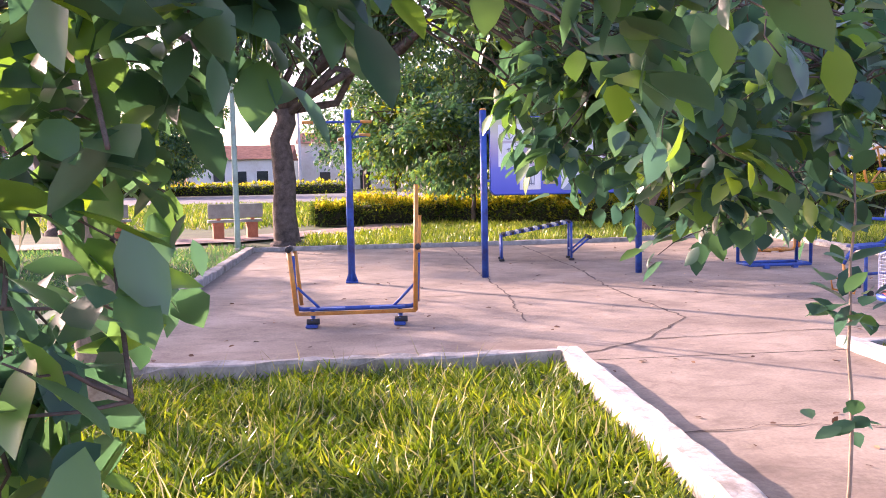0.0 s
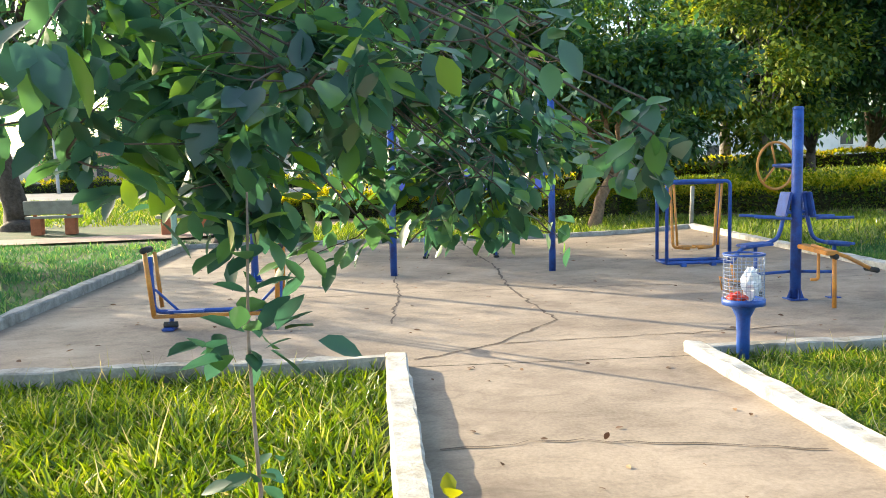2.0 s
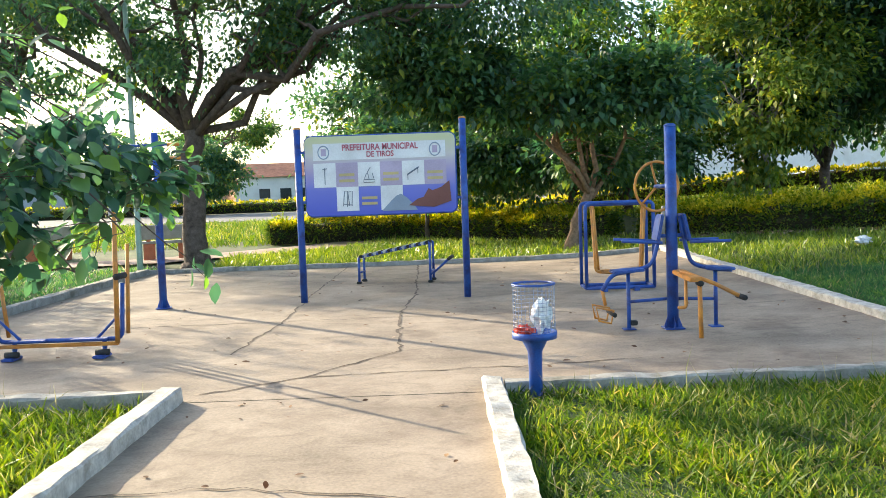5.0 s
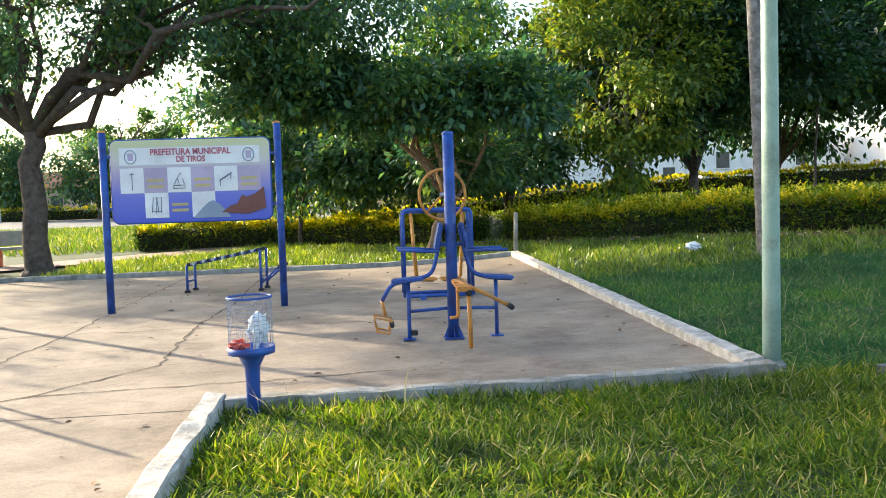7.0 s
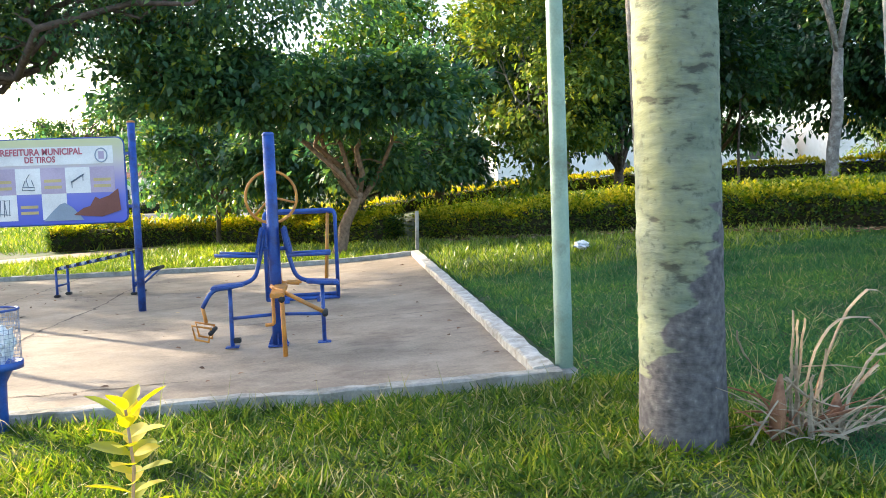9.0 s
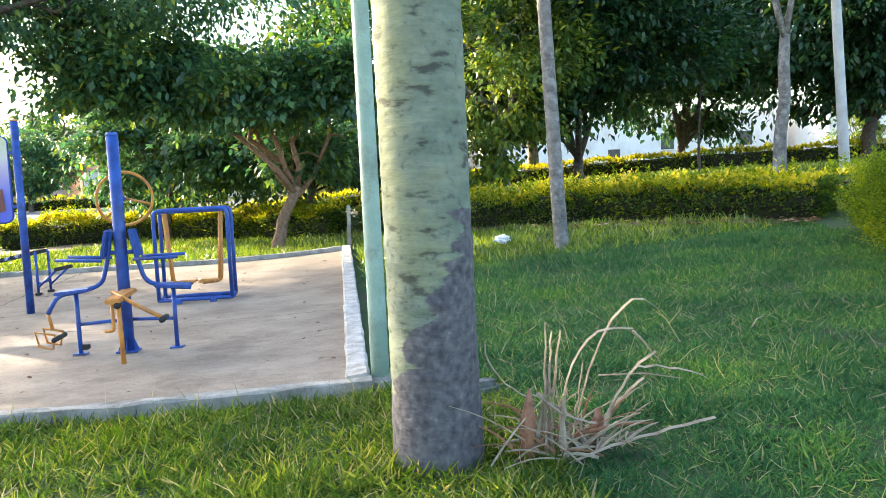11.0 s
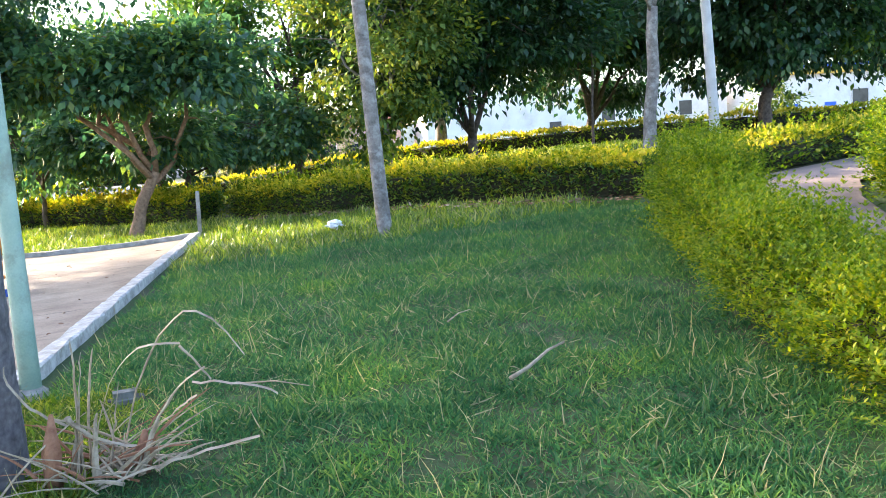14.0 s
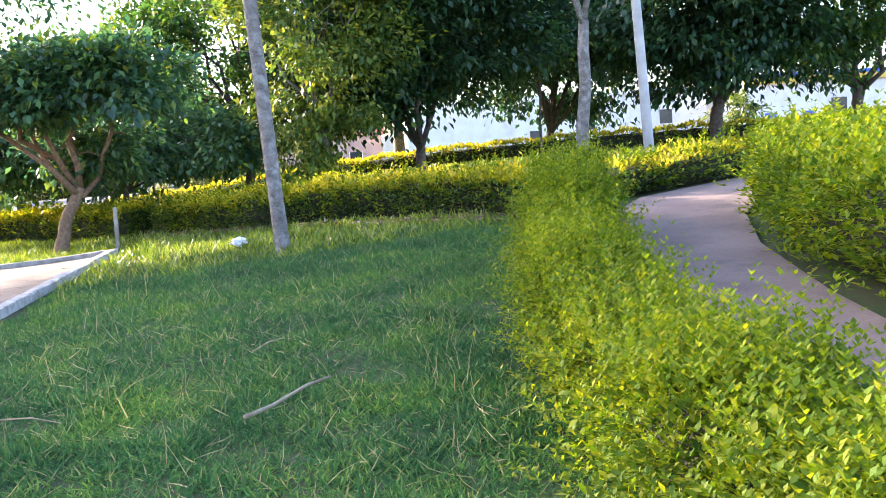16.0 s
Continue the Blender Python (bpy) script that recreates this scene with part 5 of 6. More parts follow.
def sprig(name, x, y, top, label, seed, mat, leaf, count, start, lean=(0.0, 0.0), thick=0.006):
    """A thin shoot with pairs of leaves up its stem."""
    rng = np.random.default_rng(seed)
    root = thing(name, label, "shrub")
    z = hz(x, y)
    n = 14
    line = [(x + lean[0] * (i / n) ** 2 + rng.normal() * 0.004, y + lean[1] * (i / n) ** 2 + rng.normal() * 0.004, z - 0.05 + (top - z + 0.05) * i / n) for i in range(n + 1)]
    part("stem", Geo().tube(line, [thick * (1.2 - 0.8 * i / n) for i in range(n + 1)], 6), BARK_TAN, root, smooth=True)
    pos, d = [], []
    for k in range(count):
        s = start + (1 - start) * k / (count - 1)
        p = np.array(line[min(n, int(s * n))]) + (np.array(line[min(n, int(s * n) + 1)]) - np.array(line[min(n, int(s * n))])) * (s * n % 1)
        a = k * 1.57 + rng.uniform(-0.3, 0.3)
        for w in (0, math.pi):
            pos.append(p)
            d.append([math.cos(a + w), math.sin(a + w), 0.35 + 0.5 * (s > 0.97)])
    pos, d = np.array(pos), np.array(d, float)
    v, f = stamp(*LEAF8, pos, d, np.tile([0.0, 0, 1], (len(pos), 1)) + rng.normal(size=(len(pos), 3)) * 0.2, leaf * rng.uniform(0.7, 1.2, len(pos)))
    part("leaves", mesh_from("leaves", v, f, mat), mat, root)
    return root


def leaf_tuft(root, x, y, z, n, spread, seed, leaf):
    rng = np.random.default_rng(seed)
    pos = np.array([x, y, z]) + rng.normal(size=(n, 3)) * spread * np.array([1, 1, 0.6])
    out = (pos - np.array([x, y, z])) * 10
    part("leaves", leaf_mesh("leaves", rng, pos, leaf, LEAF_NEAR, LEAF8, 0.1, out), LEAF_NEAR, root)


sap = sprig("sapling", 1.19, 1.9, 1.5, "thin sapling with glossy green leaves", 51, LEAF_NEAR, 0.10, 4, 0.86, thick=0.007)
leaf_tuft(sap, 1.18, 1.9, 1.17, 26, 0.06, 52, 0.095)
leaf_tuft(sap, 1.18, 1.9, 0.87, 10, 0.04, 53, 0.075)
sprig("golden_shoot", 6.33, 1.75, 1.22, "golden-leaved hedge shoot standing up", 54, LEAF_GOLD, 0.062, 24, 0.74)
sprig("golden_shoot", 9.87, 1.5, 1.28, "golden-leaved hedge shoot standing up", 55, LEAF_GOLD, 0.062, 24, 0.74)
sprig("golden_shoot", 1.60, 1.75, 0.86, "golden-leaved hedge shoot standing up", 56, LEAF_GOLD, 0.062, 10, 0.6)


# ---- hedges ----
def hedge(line, width, heights, n, leaf, mat, top_mat, seed, label, gold=0.35, shaggy=0.07, shoots=0, shoulder=0.4, lumpy=1.0):
    """A clipped hedge along a line: twigs within darkened as shade, leaves all over, bright new growth on top, gold
    standing for sunlight.
    """
    rng = np.random.default_rng(seed)

    def high(y):
        return np.interp(y, *heights) if isinstance(heights, tuple) else heights + 0 * np.asarray(y)
    root = thing("hedge", label, "hedge", "hedges of the park")
    pts = []
    for a, b in zip(line, line[1:]):
        k = max(2, int(math.dist(a, b) / 0.3))
        pts += [(a[0] + (b[0] - a[0]) * i / k, a[1] + (b[1] - a[1]) * i / k) for i in range(k)]
    pts.append(line[-1])
    P = np.array(pts)
    D = np.gradient(P, axis=0)
    D /= np.linalg.norm(D, axis=1, keepdims=True)
    N = np.stack([-D[:, 1], D[:, 0]], -1)
    # closed core hull, its near-black standing for shade inside the hedge
    v, f = [], []
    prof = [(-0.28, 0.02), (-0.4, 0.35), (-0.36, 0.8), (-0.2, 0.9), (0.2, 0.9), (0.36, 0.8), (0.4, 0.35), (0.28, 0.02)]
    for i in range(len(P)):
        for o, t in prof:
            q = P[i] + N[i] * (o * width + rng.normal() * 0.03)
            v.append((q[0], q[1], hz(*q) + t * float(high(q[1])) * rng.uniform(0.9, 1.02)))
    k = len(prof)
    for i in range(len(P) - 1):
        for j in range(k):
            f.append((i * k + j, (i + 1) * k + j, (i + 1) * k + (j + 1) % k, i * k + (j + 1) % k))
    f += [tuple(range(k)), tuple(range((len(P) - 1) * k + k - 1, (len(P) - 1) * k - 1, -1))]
    part("shaded_twig_core", mesh_from("shaded_twig_core", v, f, SHADED_CORE), SHADED_CORE, root, "twiggy inside, near-black to stand for shade")

    def shell(m, top):
        i = rng.uniform(0, len(P) - 1.001, m)
        a = i.astype(int)
        q = P[a] + (P[a + 1] - P[a]) * (i - a)[:, None]
        nn = N[a]
        if top:
            o = rng.uniform(-0.47, 0.47, m)
            t = 0.97 - 0.25 * np.abs(o) ** 2 + np.abs(rng.normal(size=m)) * shaggy
            d = np.stack([nn[:, 0] * o * 0.8, nn[:, 1] * o * 0.8, np.full(m, 0.9)], -1)
            edge = rng.random(m) < shoulder
            o = np.where(edge, np.sign(o) * rng.uniform(0.44, 0.54, m), o)
            t = np.where(edge, 1.02 - np.abs(rng.normal(size=m)) * 0.13, t)
        else:
            sgn = np.where(rng.random(m) < 0.5, -1, 1)
            t = rng.uniform(0.06, 0.98, m) ** 0.8
            o = sgn * (0.40 + 0.12 * np.sin(np.clip(t, 0, 1) * 2.6) - 0.02 + rng.normal(size=m) * shaggy * 0.8)
            d = np.stack([nn[:, 0] * sgn, nn[:, 1] * sgn, np.full(m, 0.35)], -1)
        # lumps along the hedge
        lump_ = np.array([noise.noise(Vector((w[0] * 1.4, w[1] * 1.4, 0))) for w in q]) * 0.26 + np.array([noise.noise(Vector((w[0] * 4, w[1] * 4, z_ * 4))) for w, z_ in zip(q, t)]) * 0.16
        lump_ = lump_ * lumpy
        xy = q + nn * (o * width * (1 + lump_))[:, None]
        z = height(xy[:, 0], xy[:, 1]) + t * high(xy[:, 1]) * (1 + lump_)
        return np.column_stack([xy, z]), d

    m = int(n * gold)
    pos, d = shell(n - m, False)
    v, ff = stamp(*LEAF4, pos, d + random_dirs(rng, len(pos)) * 0.9, random_dirs(rng, len(pos)) * 0.6 + np.array([0, 0, 1.0]), leaf * rng.uniform(0.6, 1.3, len(pos)))
    part("leaves", mesh_from("leaves", v, ff, mat), mat, root)
    pos, d = shell(m, True)
    v, ff = stamp(*LEAF4, pos, d + random_dirs(rng, len(pos)) * 0.8, random_dirs(rng, len(pos)) * 0.6 + np.array([0, 0, 1.0]), leaf * rng.uniform(0.6, 1.3, len(pos)))
    part("top_growth", mesh_from("top_growth", v, ff, top_mat), top_mat, root, "new growth on top, gold where it is coloured as sunlit")
    if shoots:
        roots, rd = shell(shoots, True)
        sideways, sd = shell(shoots // 2, False)
        roots, rd = np.concatenate([roots, sideways]), np.concatenate([rd, sd])
        rd = rd / np.linalg.norm(rd, axis=1, keepdims=True) + random_dirs(rng, len(rd)) * 0.45 + np.array([0, 0, 0.25])
        sp, sdir = [], []
        for k in range(9):
            L = 0.02 * k * rng.uniform(0.7, 1.5, len(rd))
            for w in (0, math.pi):
                a = k * 1.57 + w
                sp.append(roots + rd * L[:, None])
                sdir.append(rd * 0.7 + np.array([math.cos(a), math.sin(a), 0.1]))
        sp, sdir = np.concatenate(sp), np.concatenate(sdir)
        v, ff = stamp(*LEAF4, sp, sdir, random_dirs(rng, len(sp)) * 0.3 + np.array([0, 0, 1.0]), leaf * rng.uniform(0.5, 1.0, len(sp)))
        part("young_growth", mesh_from("young_growth", v, ff, LEAF_SHOOT), LEAF_SHOOT, root, "bright young shoots")
    # ends
    for e, s in ((0, -1), (-1, 1)):
        m2 = int(n * 0.03) + 60
        o, t = rng.uniform(-0.45, 0.45, m2), rng.uniform(0.05, 1, m2)
        xy = P[e] + N[e] * (o * width)[:, None] + D[e] * s * (np.abs(rng.normal(size=m2)) * 0.06)[:, None]
        pos = np.column_stack([xy, height(xy[:, 0], xy[:, 1]) + t * high(xy[:, 1])])
        d = np.tile([D[e][0] * s, D[e][1] * s, 0.3], (m2, 1)) + random_dirs(rng, m2) * 0.8
        v, ff = stamp(*LEAF4, pos, d, random_dirs(rng, m2) * 0.5 + np.array([0, 0, 1.0]), leaf * rng.uniform(0.6, 1.3, m2))
        part("leaves", mesh_from("leaves", v, ff, mat), mat, root)
    return root


# larger gold shares paint sunlight onto the tops of the park hedges
hedge([(-1.6, 26.0), (2.6, 26.2), (5.6, 23.9), (8.1, 21.3)], 0.9, 0.68, 17000, 0.10, LEAF_SIDE, LEAF_GOLD, 61, "low clipped yellow-green hedge behind the patio", 0.65, 0.12, 250)
hedge([(9.05, 21.0), (10.1, 19.1), (11.2, 17.75), (12.6, 16.8), (13.9, 15.6), (14.9, 14.4), (16.0, 13.0)], 0.9, 0.63, 26000, 0.085, LEAF_SIDE, LEAF_GOLD, 62, "long clipped hedge, golden on top, bordering the lawn", 0.56, 0.13, 300)
hedge([(15.75, 11.3), (14.95, 9.5), (14.2, 7.4), (13.85, 5.9), (13.6, 4.6), (13.45, 3.6), (13.4, 2.0)], 0.62, ((4.0, 5.0, 6.5, 8.5, 11.0), (0.42, 0.4, 0.46, 0.66, 0.66)), 62000, 0.044, LEAF_HEDGE, LEAF_HEDGE, 63, "bushy yellow-green hedge beside the path", 0.45, 0.19, 4200, 0.1, 1.7)
hedge([(19.3, 10.9), (18.1, 9.4), (17.1, 7.2), (16.6, 5.0), (16.4, 2.5)], 1.25, 0.85, 30000, 0.075, LEAF_HEDGE, LEAF_HEDGE, 64, "bushy yellow-green hedge on the far side of the path", 0.4, 0.14, 1200, 0.2, 1.5)
hedge([(16.9, 13.6), (19.5, 14.3), (23, 15.2), (28, 16)], 1.1, 0.52, 13000, 0.10, LEAF_SIDE, LEAF_GOLD, 65, "clipped hedge beyond the path junction", 0.5, 0.11, 250)
hedge([(4, 39), (11, 36), (16, 32.5), (22, 29.2), (30, 26.5), (42, 24)], 1.2, 0.6, 15000, 0.15, LEAF_HEDGE, LEAF_GOLD, 66, "further clipped hedge along an upper path", 0.6)
hedge([(-60, 76.5), (-24, 76), (-2, 77)], 1.4, 1.0, 7000, 0.3, LEAF_HEDGE, LEAF_GOLD, 67, "distant golden hedge along the street")


# ---- dry palm fronds and sticks ----
def frond_heap():
    rng = np.random.default_rng(71)
    root = thing("dry_fronds", "heap of dry broken palm fronds by the trunk", "palm fronds")
    cx, cy = 9.42, 4.75
    z = hz(cx, cy)
    # each dry leaf stalk: foot, bend, tip, breadth
    arcs = [((-0.26, 0, 0.0), (-0.25, 0.02, 0.4), (-0.24, 0, 0.72), 0.018), ((-0.24, -0.03, 0.0), (-0.24, -0.02, 0.4), (-0.2, 0.02, 0.66), 0.032), ((-0.22, 0.04, 0.0), (-0.22, 0, 0.4), (-0.14, 0.03, 0.67), 0.022),
            ((-0.2, 0, 0.0), (-0.12, 0.05, 0.78), (0.27, 0.05, 0.63), 0.02), ((0.27, 0.05, 0.63), (0.34, 0.04, 0.55), (0.4, 0.02, 0.45), 0.016), ((-0.1, 0.1, 0.0), (0.22, 0.1, 1.25), (0.57, 0.15, 0.53), 0.012),
            ((0.03, -0.02, 0.0), (0.14, 0, 0.42), (0.38, 0.02, 0.51), 0.028), ((0.1, 0, 0.2), (0.17, 0.02, 0.28), (0.32, 0.06, 0.36), 0.018), ((-0.17, -0.05, -0.02), (-0.19, -0.06, 0.14), (-0.15, -0.04, 0.35), 0.034),
            ((-0.13, -0.02, 0.0), (-0.08, 0, 0.22), (-0.04, 0, 0.48), 0.02), ((-0.16, -0.15, 0.0), (0.2, -0.15, 0.12), (0.63, -0.15, 0.17), 0.03), ((-0.57, 0.02, 0.62), (-0.54, 0, 0.4), (-0.3, 0, 0.3), 0.012),
            ((-0.3, -0.02, 0.35), (-0.18, -0.04, 0.19), (0.01, -0.03, 0.16), 0.03), ((0.3, 0.1, 0.42), (0.57, 0.1, 0.41), (0.73, 0.12, 0.3), 0.01), ((-0.3, 0.03, 0.0), (-0.28, 0.02, 0.2), (-0.25, 0.02, 0.36), 0.03)]
    for i, (a, b, c, w) in enumerate(arcs):
        a, b, c = (np.array(p, float) + np.array([cx, cy, z]) for p in (a, b, c))
        g = Geo()
        v, f = [], []
        n = 10
        side = np.array([rng.uniform(-0.4, 0.4), -0.5, 0.2]) if i % 2 else np.array([0.7, rng.uniform(-0.3, 0.3), 0.15])
        side /= np.linalg.norm(side)
        for k in range(n + 1):
            s = k / n
            p = a * (1 - s) ** 2 + b * 2 * s * (1 - s) + c * s * s + rng.normal(size=3) * 0.004
            ww = 0.72 * w * (1 - 0.75 * s) * rng.uniform(0.7, 1.25)
            v += [p - side * ww, p + np.array([0, -0.012, 0.0]), p + side * ww, p + np.array([0, 0.012, 0.006])]
        for k in range(n):
            for q in range(4):
                f.append((k * 4 + q, k * 4 + (q + 1) % 4, (k + 1) * 4 + (q + 1) % 4, (k + 1) * 4 + q))
        f += [(3, 2, 1, 0), (n * 4, n * 4 + 1, n * 4 + 2, n * 4 + 3)]
        g.add(v, f)
        part("frond", g, DRY, root)
    for k, (x, y, l, t) in enumerate(((-0.38, -0.06, 0.38, 0.25), (0.02, 0.04, 0.22, 0.5))):
        g = Geo().tube([(cx + x, cy + y, z), (cx + x + 0.04 * t, cy + y, z + l * 0.5), (cx + x + 0.3 * l * t, cy + y, z + l)], [0.04, 0.048, 0.01], 7)
        part("sheath", g, DRY_RED, root, "rust-brown frond sheath", True)
    for k in range(64):
        a = rng.uniform(-0.3, 3.5)
        b0 = np.array([cx - 0.12 + rng.normal() * 0.16, cy + rng.normal() * 0.1, z + rng.uniform(0, 0.06)])
        L, up, w = rng.uniform(0.15, 0.55), rng.uniform(0.05, 0.8), rng.uniform(0.004, 0.012)
        e = b0 + np.array([math.cos(a) * L, rng.normal() * 0.15, L * up])
        mid = (b0 + e) / 2 + np.array([0, 0, 0.14 * L])
        line = [b0 * (1 - t) ** 2 + mid * 2 * t * (1 - t) + e * t * t for t in np.linspace(0, 1, 6)]
        part("strand", Geo().tube(line, [w * r for r in (1, 1, 0.8, 0.75, 0.55, 0.25)], 4), DRY if k % 4 else DRY_RED, root)
    return root


frond_heap()


def stick(pts, r, label):
    solid("stick", Geo().tube([(x, y, hz(x, y) + z) for x, y, z in pts], [r * (1 - 0.5 * i / (len(pts) - 1)) for i in range(len(pts))], 7), DRY, label, "stick", group="sticks in the grass", smooth=True)


stick([(11.45, 4.95, 0.16), (11.6, 5.12, 0.15), (11.8, 5.35, 0.17), (11.95, 5.5, 0.16)], 0.014, "pale dry stick lying in the lawn")
stick([(11.41, 6.75, 0.08), (11.53, 6.9, 0.1), (11.65, 7.01, 0.09)], 0.007, "thin dry stick lying in the lawn")
stick([(9.83, 5.89, 0.08), (10.1, 5.75, 0.1), (10.31, 5.61, 0.08)], 0.006, "thin dry stick lying in the lawn")
STONE = surface("dark_stone", (0.06, 0.06, 0.055), (0.2, 0.2, 0.18), 12, 0.9, 0.7, 40, stain=(0.05, 0.055, 0.035), stain_scale=5)
solid("stone_block", Geo().box(9.08, 6.2, hz(9.08, 6.2) - 0.03, 0.24, 0.18, 0.16, Matrix.Rotation(0.3, 4, "Z"), 0.045), STONE, "dark broken stone lying in the grass", "stone")


# ---- buildings and street ----
def building(name, label, x0, x1, y, depth, high, wall, roof_h, openings, door=None, trim=None):
    root = thing(name, label, "building", "buildings round the park")
    z = min(hz(x0, y), hz(x1, y)) - 0.2
    part("wall", Geo().box((x0 + x1) / 2, y + depth / 2, z + high / 2, x1 - x0, depth, high), wall, root)
    if roof_h > 0:
        e = 0.5
        v = [(x0 - e, y - e, z + high), (x1 + e, y - e, z + high), (x1 + e, y + depth + e, z + high), (x0 - e, y + depth + e, z + high), (x0 - e, y + depth / 2, z + high + roof_h), (x1 + e, y + depth / 2, z + high + roof_h)]
        part("roof", Geo().add(v, [(0, 1, 5, 4), (2, 3, 4, 5), (0, 4, 3), (1, 2, 5), (3, 2, 1, 0)]), ROOF, root, "terracotta tile roof")
    else:
        part("parapet", Geo().box((x0 + x1) / 2, y - 0.08, z + high + 0.1, x1 - x0 + 0.2, 0.3, 0.35), trim or wall, root)
    for ox, oz, w, h in openings:
        win = part("window", Geo().box(ox, y - 0.02, z + oz, w, 0.12, h), GLASS, root)
        for s in (-1, 1):
            part("frame", Geo().box(ox + s * w / 2, y - 0.06, z + oz, 0.09, 0.14, h + 0.1), WALL_WHITE, win)
        part("sill", Geo().box(ox, y - 0.1, z + oz - h / 2, w + 0.3, 0.25, 0.1), WALL_WHITE, win)
    for dx in door or ():
        part("door", Geo().box(dx, y - 0.03, z + 1.35, 1.3, 0.12, 2.5), trim or GLASS, root)
    return root


building("white_building", "long white single-storey building beyond the park", 24, 58, 86, 10, 6.0, WALL_WHITE, 0, [(44, 3.2, 1.6, 1.8), (53, 3.2, 1.6, 1.6)], (38,))
building("painted_building", "white building with blue pilasters and yellow cornice", 59, 80, 80, 10, 6.4, WALL_WHITE, 0, [(70, 3, 2, 1.6)], (62, 66.5, 75), TRIM_BLUE)
part("cornice", Geo().box(69.5, 79.7, 7.3, 21.5, 0.4, 0.6), TRIM_YELLOW, bpy.data.objects["painted_building"], "yellow cornice")
building("house", "low house with pink walls and clay-tile roof", -36, -22, 96, 8, 3.4, WALL_PINK, 2.0, [(-33, 1.8, 1.4, 1.2), (-26, 1.8, 1.4, 1.2)], (-29,))
building("house", "white house with clay-tile roof", -20, -9, 98, 8, 4.0, WALL_WHITE, 1.8, [(-17, 2, 1.4, 1.2), (-12, 2, 1.4, 1.2)], (-14.5,))
building("house", "grey-blue house with a tiled porch", -52, -38, 84, 8, 5.0, WALL_GREY, 1.8, [(-49, 2, 1.6, 1.4), (-41, 2, 1.6, 1.4)], (-45,))
building("house", "two-storey pale house beyond the street", -8, 3, 104, 8, 6.0, WALL_WHITE, 1.6, [(-5, 4.5, 1.4, 1.2), (0, 4.5, 1.4, 1.2), (-5, 1.8, 1.4, 1.2)], (0,))
building("house", "pink house with clay-tile roof behind the trees", 6, 22, 92, 8, 4.4, WALL_PINK, 1.8, [(9, 2, 1.4, 1.2), (14, 2, 1.4, 1.2), (19, 2, 1.4, 1.2)], (16.5,))


def ridge(x0, x1, y, low, high, seed):
    n = 80
    v, f = [], []
    for i in range(n + 1):
        x = x0 + (x1 - x0) * i / n
        z = low + (high - low) * (0.5 + 0.5 * noise.noise(Vector((i * 0.11, seed, 0)))) + 1.2 * noise.noise(Vector((i * 0.9, seed, 3)))
        v += [(x, y - 40, -2), (x, y, z), (x, y + 60, -2)]
    for i in range(n):
        a = 3 * i
        f += [(a, a + 3, a + 4, a + 1), (a + 1, a + 4, a + 5, a + 2)]
    tagged(new("backdrop", mesh_from("backdrop", v, f, HILL, True)), "low wooded hills far behind the town", "hills", "", "structure")


ridge(-420, 420, 520, 9, 26, 4)


def car(x, y, yaw):
    root = thing("car", "small white parked hatchback car", "car")
    z = hz(x, y) + 0.02
    prof = [(-1.9, 0.35), (-1.9, 0.85), (-1.75, 0.95), (-1.45, 1.4), (0.3, 1.45), (0.95, 1.0), (1.85, 0.85), (1.95, 0.35)]
    n = len(prof)
    v = [(a, -0.8 + (0.1 if c > 1.1 else 0), c) for a, c in prof] + [(a, 0.8 - (0.1 if c > 1.1 else 0), c) for a, c in prof]
    part("body", Geo().add(v, [tuple(range(n))[::-1], tuple(range(n, 2 * n))] + [(i, (i + 1) % n, (i + 1) % n + n, i + n) for i in range(n)]), CAR_PAINT, root)
    for s in (-1, 1):
        part("side_window", Geo().add([(-1.35, s * 0.795, 1.0), (0.75, s * 0.795, 1.0), (0.25, s * 0.712, 1.36), (-1.2, s * 0.712, 1.36)], [(0, 1, 2, 3)]), GLASS, root)
        for wx in (-1.2, 1.2):
            wheel = part("wheel", Geo().tube([(wx, s * 0.66, 0.3), (wx, s * 0.82, 0.3)], 0.3, 18), RUBBER, root)
            part("rim", Geo().tube([(wx, s * 0.8, 0.3), (wx, s * 0.835, 0.3)], 0.18, 14), STEEL, wheel)
    root.matrix_world = pose(x, y, z, 0, 0, yaw)


car(38, 74, 3)


# ---- grass ----
def grass(name, label, areas, density, blade, width, mat, seed, bendy=0.9, holes=None):
    """Blades over rectangles of lawn, as one growth."""
    rng = np.random.default_rng(seed)
    P = []
    for x0, x1, y0, y1 in areas:
        n = int((x1 - x0) * (y1 - y0) * density)
        P.append(np.column_stack([rng.uniform(x0, x1, n), rng.uniform(y0, y1, n)]))
    P = np.concatenate(P)
    if holes:
        P = P[~holes(P[:, 0], P[:, 1])]
    tuft = np.array([noise.noise(Vector((p[0] * 1.6, p[1] * 1.6, 3.0))) + 0.6 * noise.noise(Vector((p[0] * 5, p[1] * 5, 7.0))) for p in P])
    keep = rng.random(len(P)) < 0.72 + 0.5 * tuft
    P, tuft = P[keep], tuft[keep]
    n = len(P)
    pos = np.column_stack([P, height(P[:, 0], P[:, 1]) - 0.02])
    d = rng.normal(size=(n, 3)) * bendy * 0.55
    d[:, 2] = 1.0
    up = np.column_stack([rng.normal(size=(n, 2)), np.full(n, 0.25)])
    L = blade * rng.uniform(0.55, 1.3, n) * (1 + 0.45 * tuft)
    t = np.array(BLADE[0], float)
    t[:, 0] *= width / blade
    v, f = stamp(t, BLADE[1], pos, d, up, L)
    return tagged(new(name, mesh_from(name, v, f, mat)), label, "grass", "", "stuff")


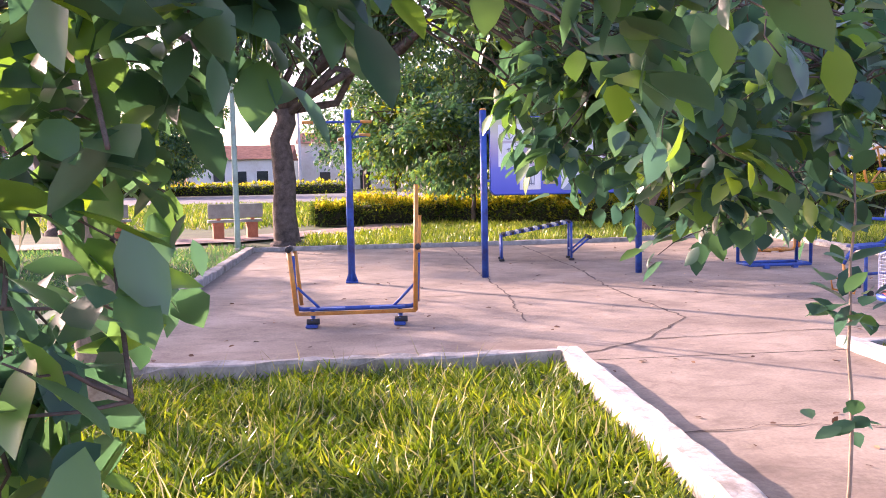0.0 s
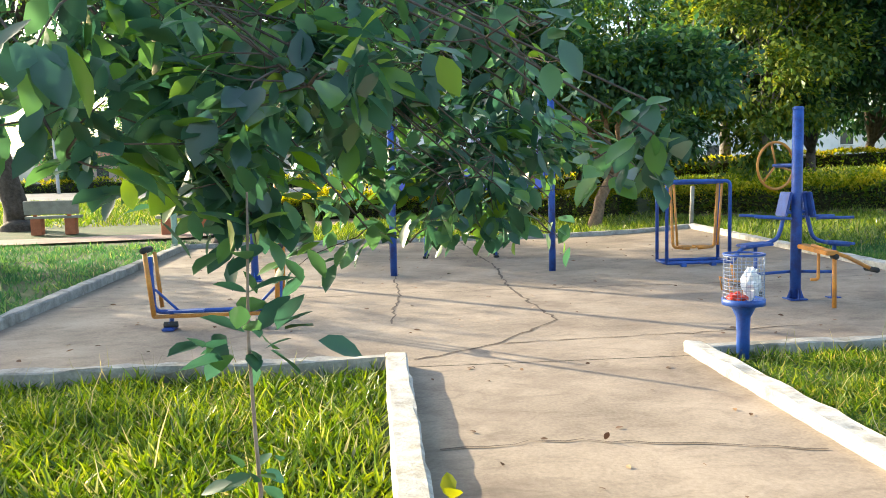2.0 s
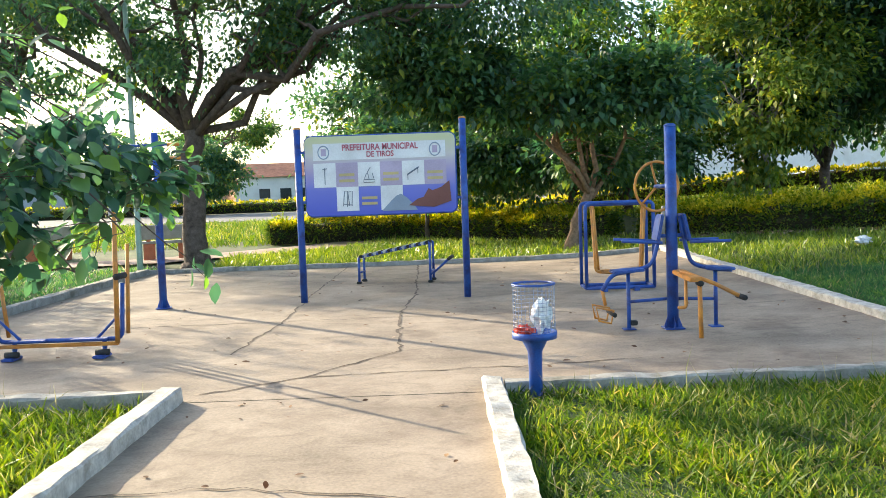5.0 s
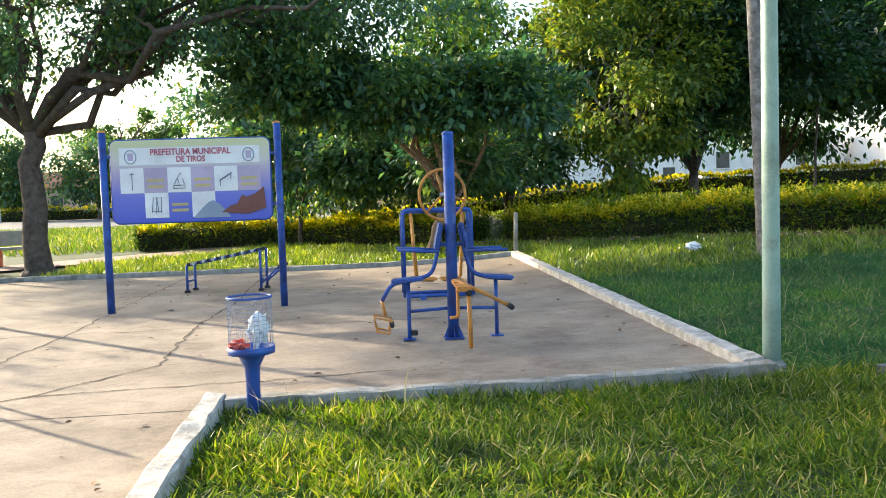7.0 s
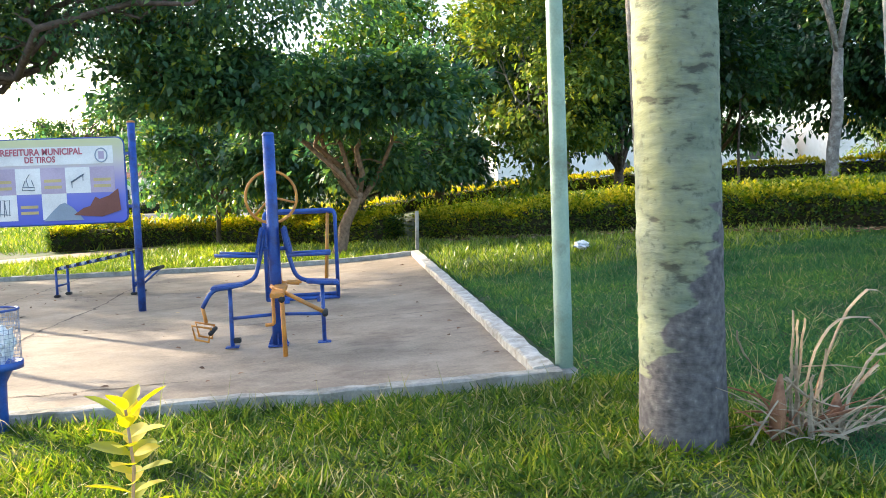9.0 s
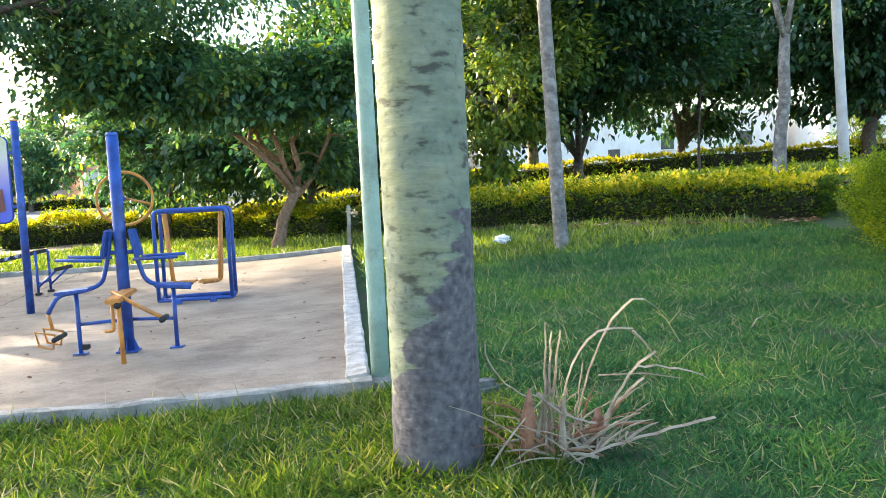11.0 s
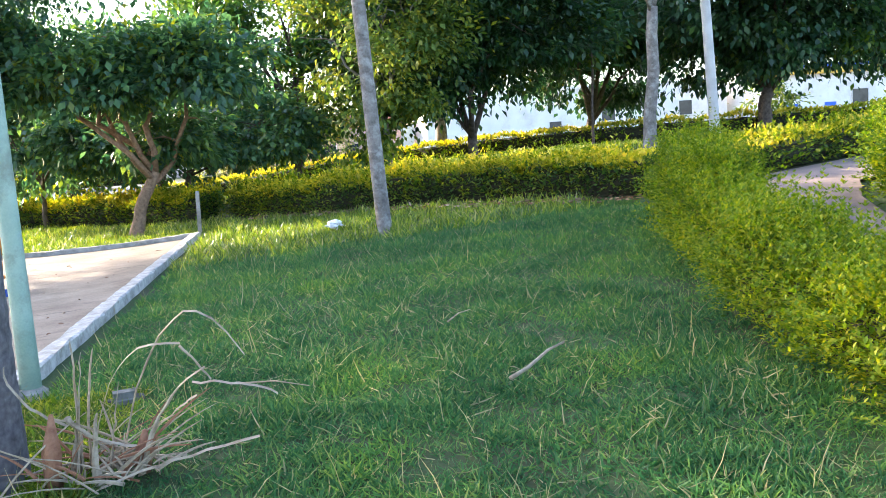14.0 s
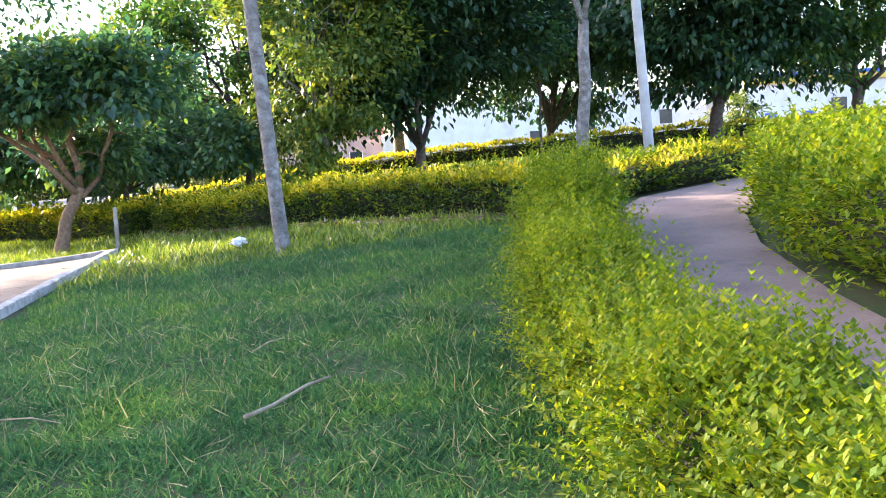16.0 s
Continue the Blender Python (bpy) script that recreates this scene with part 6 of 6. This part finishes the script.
def path_hole(x, y):
    c = 13.3 + 0.32 * (y - 1.0)
    return (np.abs(x - (c + 0.75)) < 0.95) & (y < 13)


grass("bed_grass", "unmown broad-bladed grass in the bed", [(-2.3, 1.48, 1.1, 6.28)], 2700, 0.12, 0.015, GRASS_BROAD, 81, 2.2)
grass("bed_grass", "thick unmown grass beside the walkway", [(4.14, 9.2, 2.2, 6.38)], 2900, 0.095, 0.011, GRASS_SUNNY, 82, 2.2)
grass("bed_grass", "short thick lawn grass round the palm", [(9.2, 13.5, 2.2, 6.38)], 4200, 0.066, 0.009, GRASS_FINE, 92, 2.2)
grass("bed_grass", "low grass in front of the beds", [(-4.5, 1.4, 1.05, 2.2), (4.1, 13, 1.05, 2.2), (-6, -2.5, 2.2, 7)], 500, 0.15, 0.013, GRASS_BROAD, 83, 1.4)
grass("lawn_grass", "fine green lawn grass with seed stalks", [(8.45, 15.4, 6.36, 13.2)], 2600, 0.072, 0.009, GRASS_FINE, 84, 2.0, lambda x, y: x > 13.65 + (y - 5) * 0.36)
# lit strip: the brighter broad-blade colour stands in for sunlight here
grass("lawn_grass", "fine green lawn grass by the hedge", [(8.45, 15.0, 12.4, 19.5)], 520, 0.14, 0.016, GRASS_BROAD, 85, 1.0, lambda x, y: x + y > 28.6)
grass("seed_stalks", "pale grass seed stalks standing above the lawn", [(4.2, 13.2, 2.5, 6.4), (8.5, 13.6, 6.4, 13), (9, 14.5, 12.5, 14)], 18, 0.22, 0.004, SEED_STALK, 90, 0.7, lambda x, y: (x + y > 28.4) | (x > 13.3 + np.clip(y - 5, 0, 9) * 0.36))
grass("seed_stalks", "pale grass stalks leaning over the kerb", [(-2.3, 1.5, 6.05, 6.38), (4.1, 8.3, 6.1, 6.38), (-2.3, 1.45, 2, 6)], 42, 0.26, 0.006, SEED_STALK, 91, 1.0)
grass("dead_blades", "pale dead grass blades lying in the beds", [(-2.3, 1.45, 1.6, 6.2), (4.2, 13.2, 2.2, 6.4), (8.5, 13.4, 6.4, 9.5)], 70, 0.15, 0.007, SEED_STALK, 93, 5.0, lambda x, y: x > 13.0)
grass("lawn_grass", "short green lawn beside the patio", [(-14, -2.5, 6.8, 18.7)], 300, 0.10, 0.015, GRASS_FINE, 86, 1.2)
# GRASS_BROAD paints the next two lawns as sunlit
grass("lawn_grass", "sunlit grass behind the patio", [(-1.5, 9, 17.3, 25.5)], 480, 0.15, 0.018, GRASS_BROAD, 87, 1.0, lambda x, y: (x > 3) & (x + y > 29) | (y - 20.6 > (x + 3.4) * 0.95 - 1.2) & (x < 1.5))
grass("lawn_grass", "rough grass of the upper lawn", [(10, 40, 16, 34)], 120, 0.13, 0.03, GRASS_BROAD, 88, 0.9, lambda x, y: x + y < 29.6)
grass("lawn_grass", "rough grass of the distant lawn", [(-32, 8, 25.5, 49)], 60, 0.2, 0.035, GRASS_SUNNY, 89, 0.9)


def litter(name, label, spots, size, seed, lift):
    rng = np.random.default_rng(seed)
    P = np.array(spots)
    n = len(P)
    pos = np.column_stack([P, height(P[:, 0], P[:, 1]) + lift])
    d = np.column_stack([rng.normal(size=(n, 2)), rng.normal(size=n) * 0.12])
    up = np.column_stack([rng.normal(size=(n, 2)) * 0.25, np.ones(n)])
    v, f = stamp(*LEAF8, pos, d, up, size * rng.uniform(0.5, 1.3, n))
    return tagged(new(name, mesh_from(name, v, f, LITTER)), label, "fallen leaves", "", "stuff")


rng = np.random.default_rng(95)
litter("fallen_leaves", "dry fallen leaves and bits scattered on the concrete", np.column_stack([rng.uniform(-2.2, 8.1, 260), 6.6 + rng.beta(1.2, 1.2, 260) * 10.3]), 0.06, 96, 0.024)
litter("fallen_leaves", "dry fallen leaves scattered on the walkway", np.column_stack([rng.uniform(1.75, 3.8, 40), rng.uniform(2.5, 6.4, 40)]), 0.05, 97, 0.02)
t = rng.uniform(0, 1, 700)
litter("fallen_leaves", "dry brown leaves along the foot of the hedge", np.column_stack([9.1 + 6.3 * t + rng.normal(size=700) * 0.16, 19.0 - 6.7 * t + rng.normal(size=700) * 0.16]), 0.10, 98, 0.07)
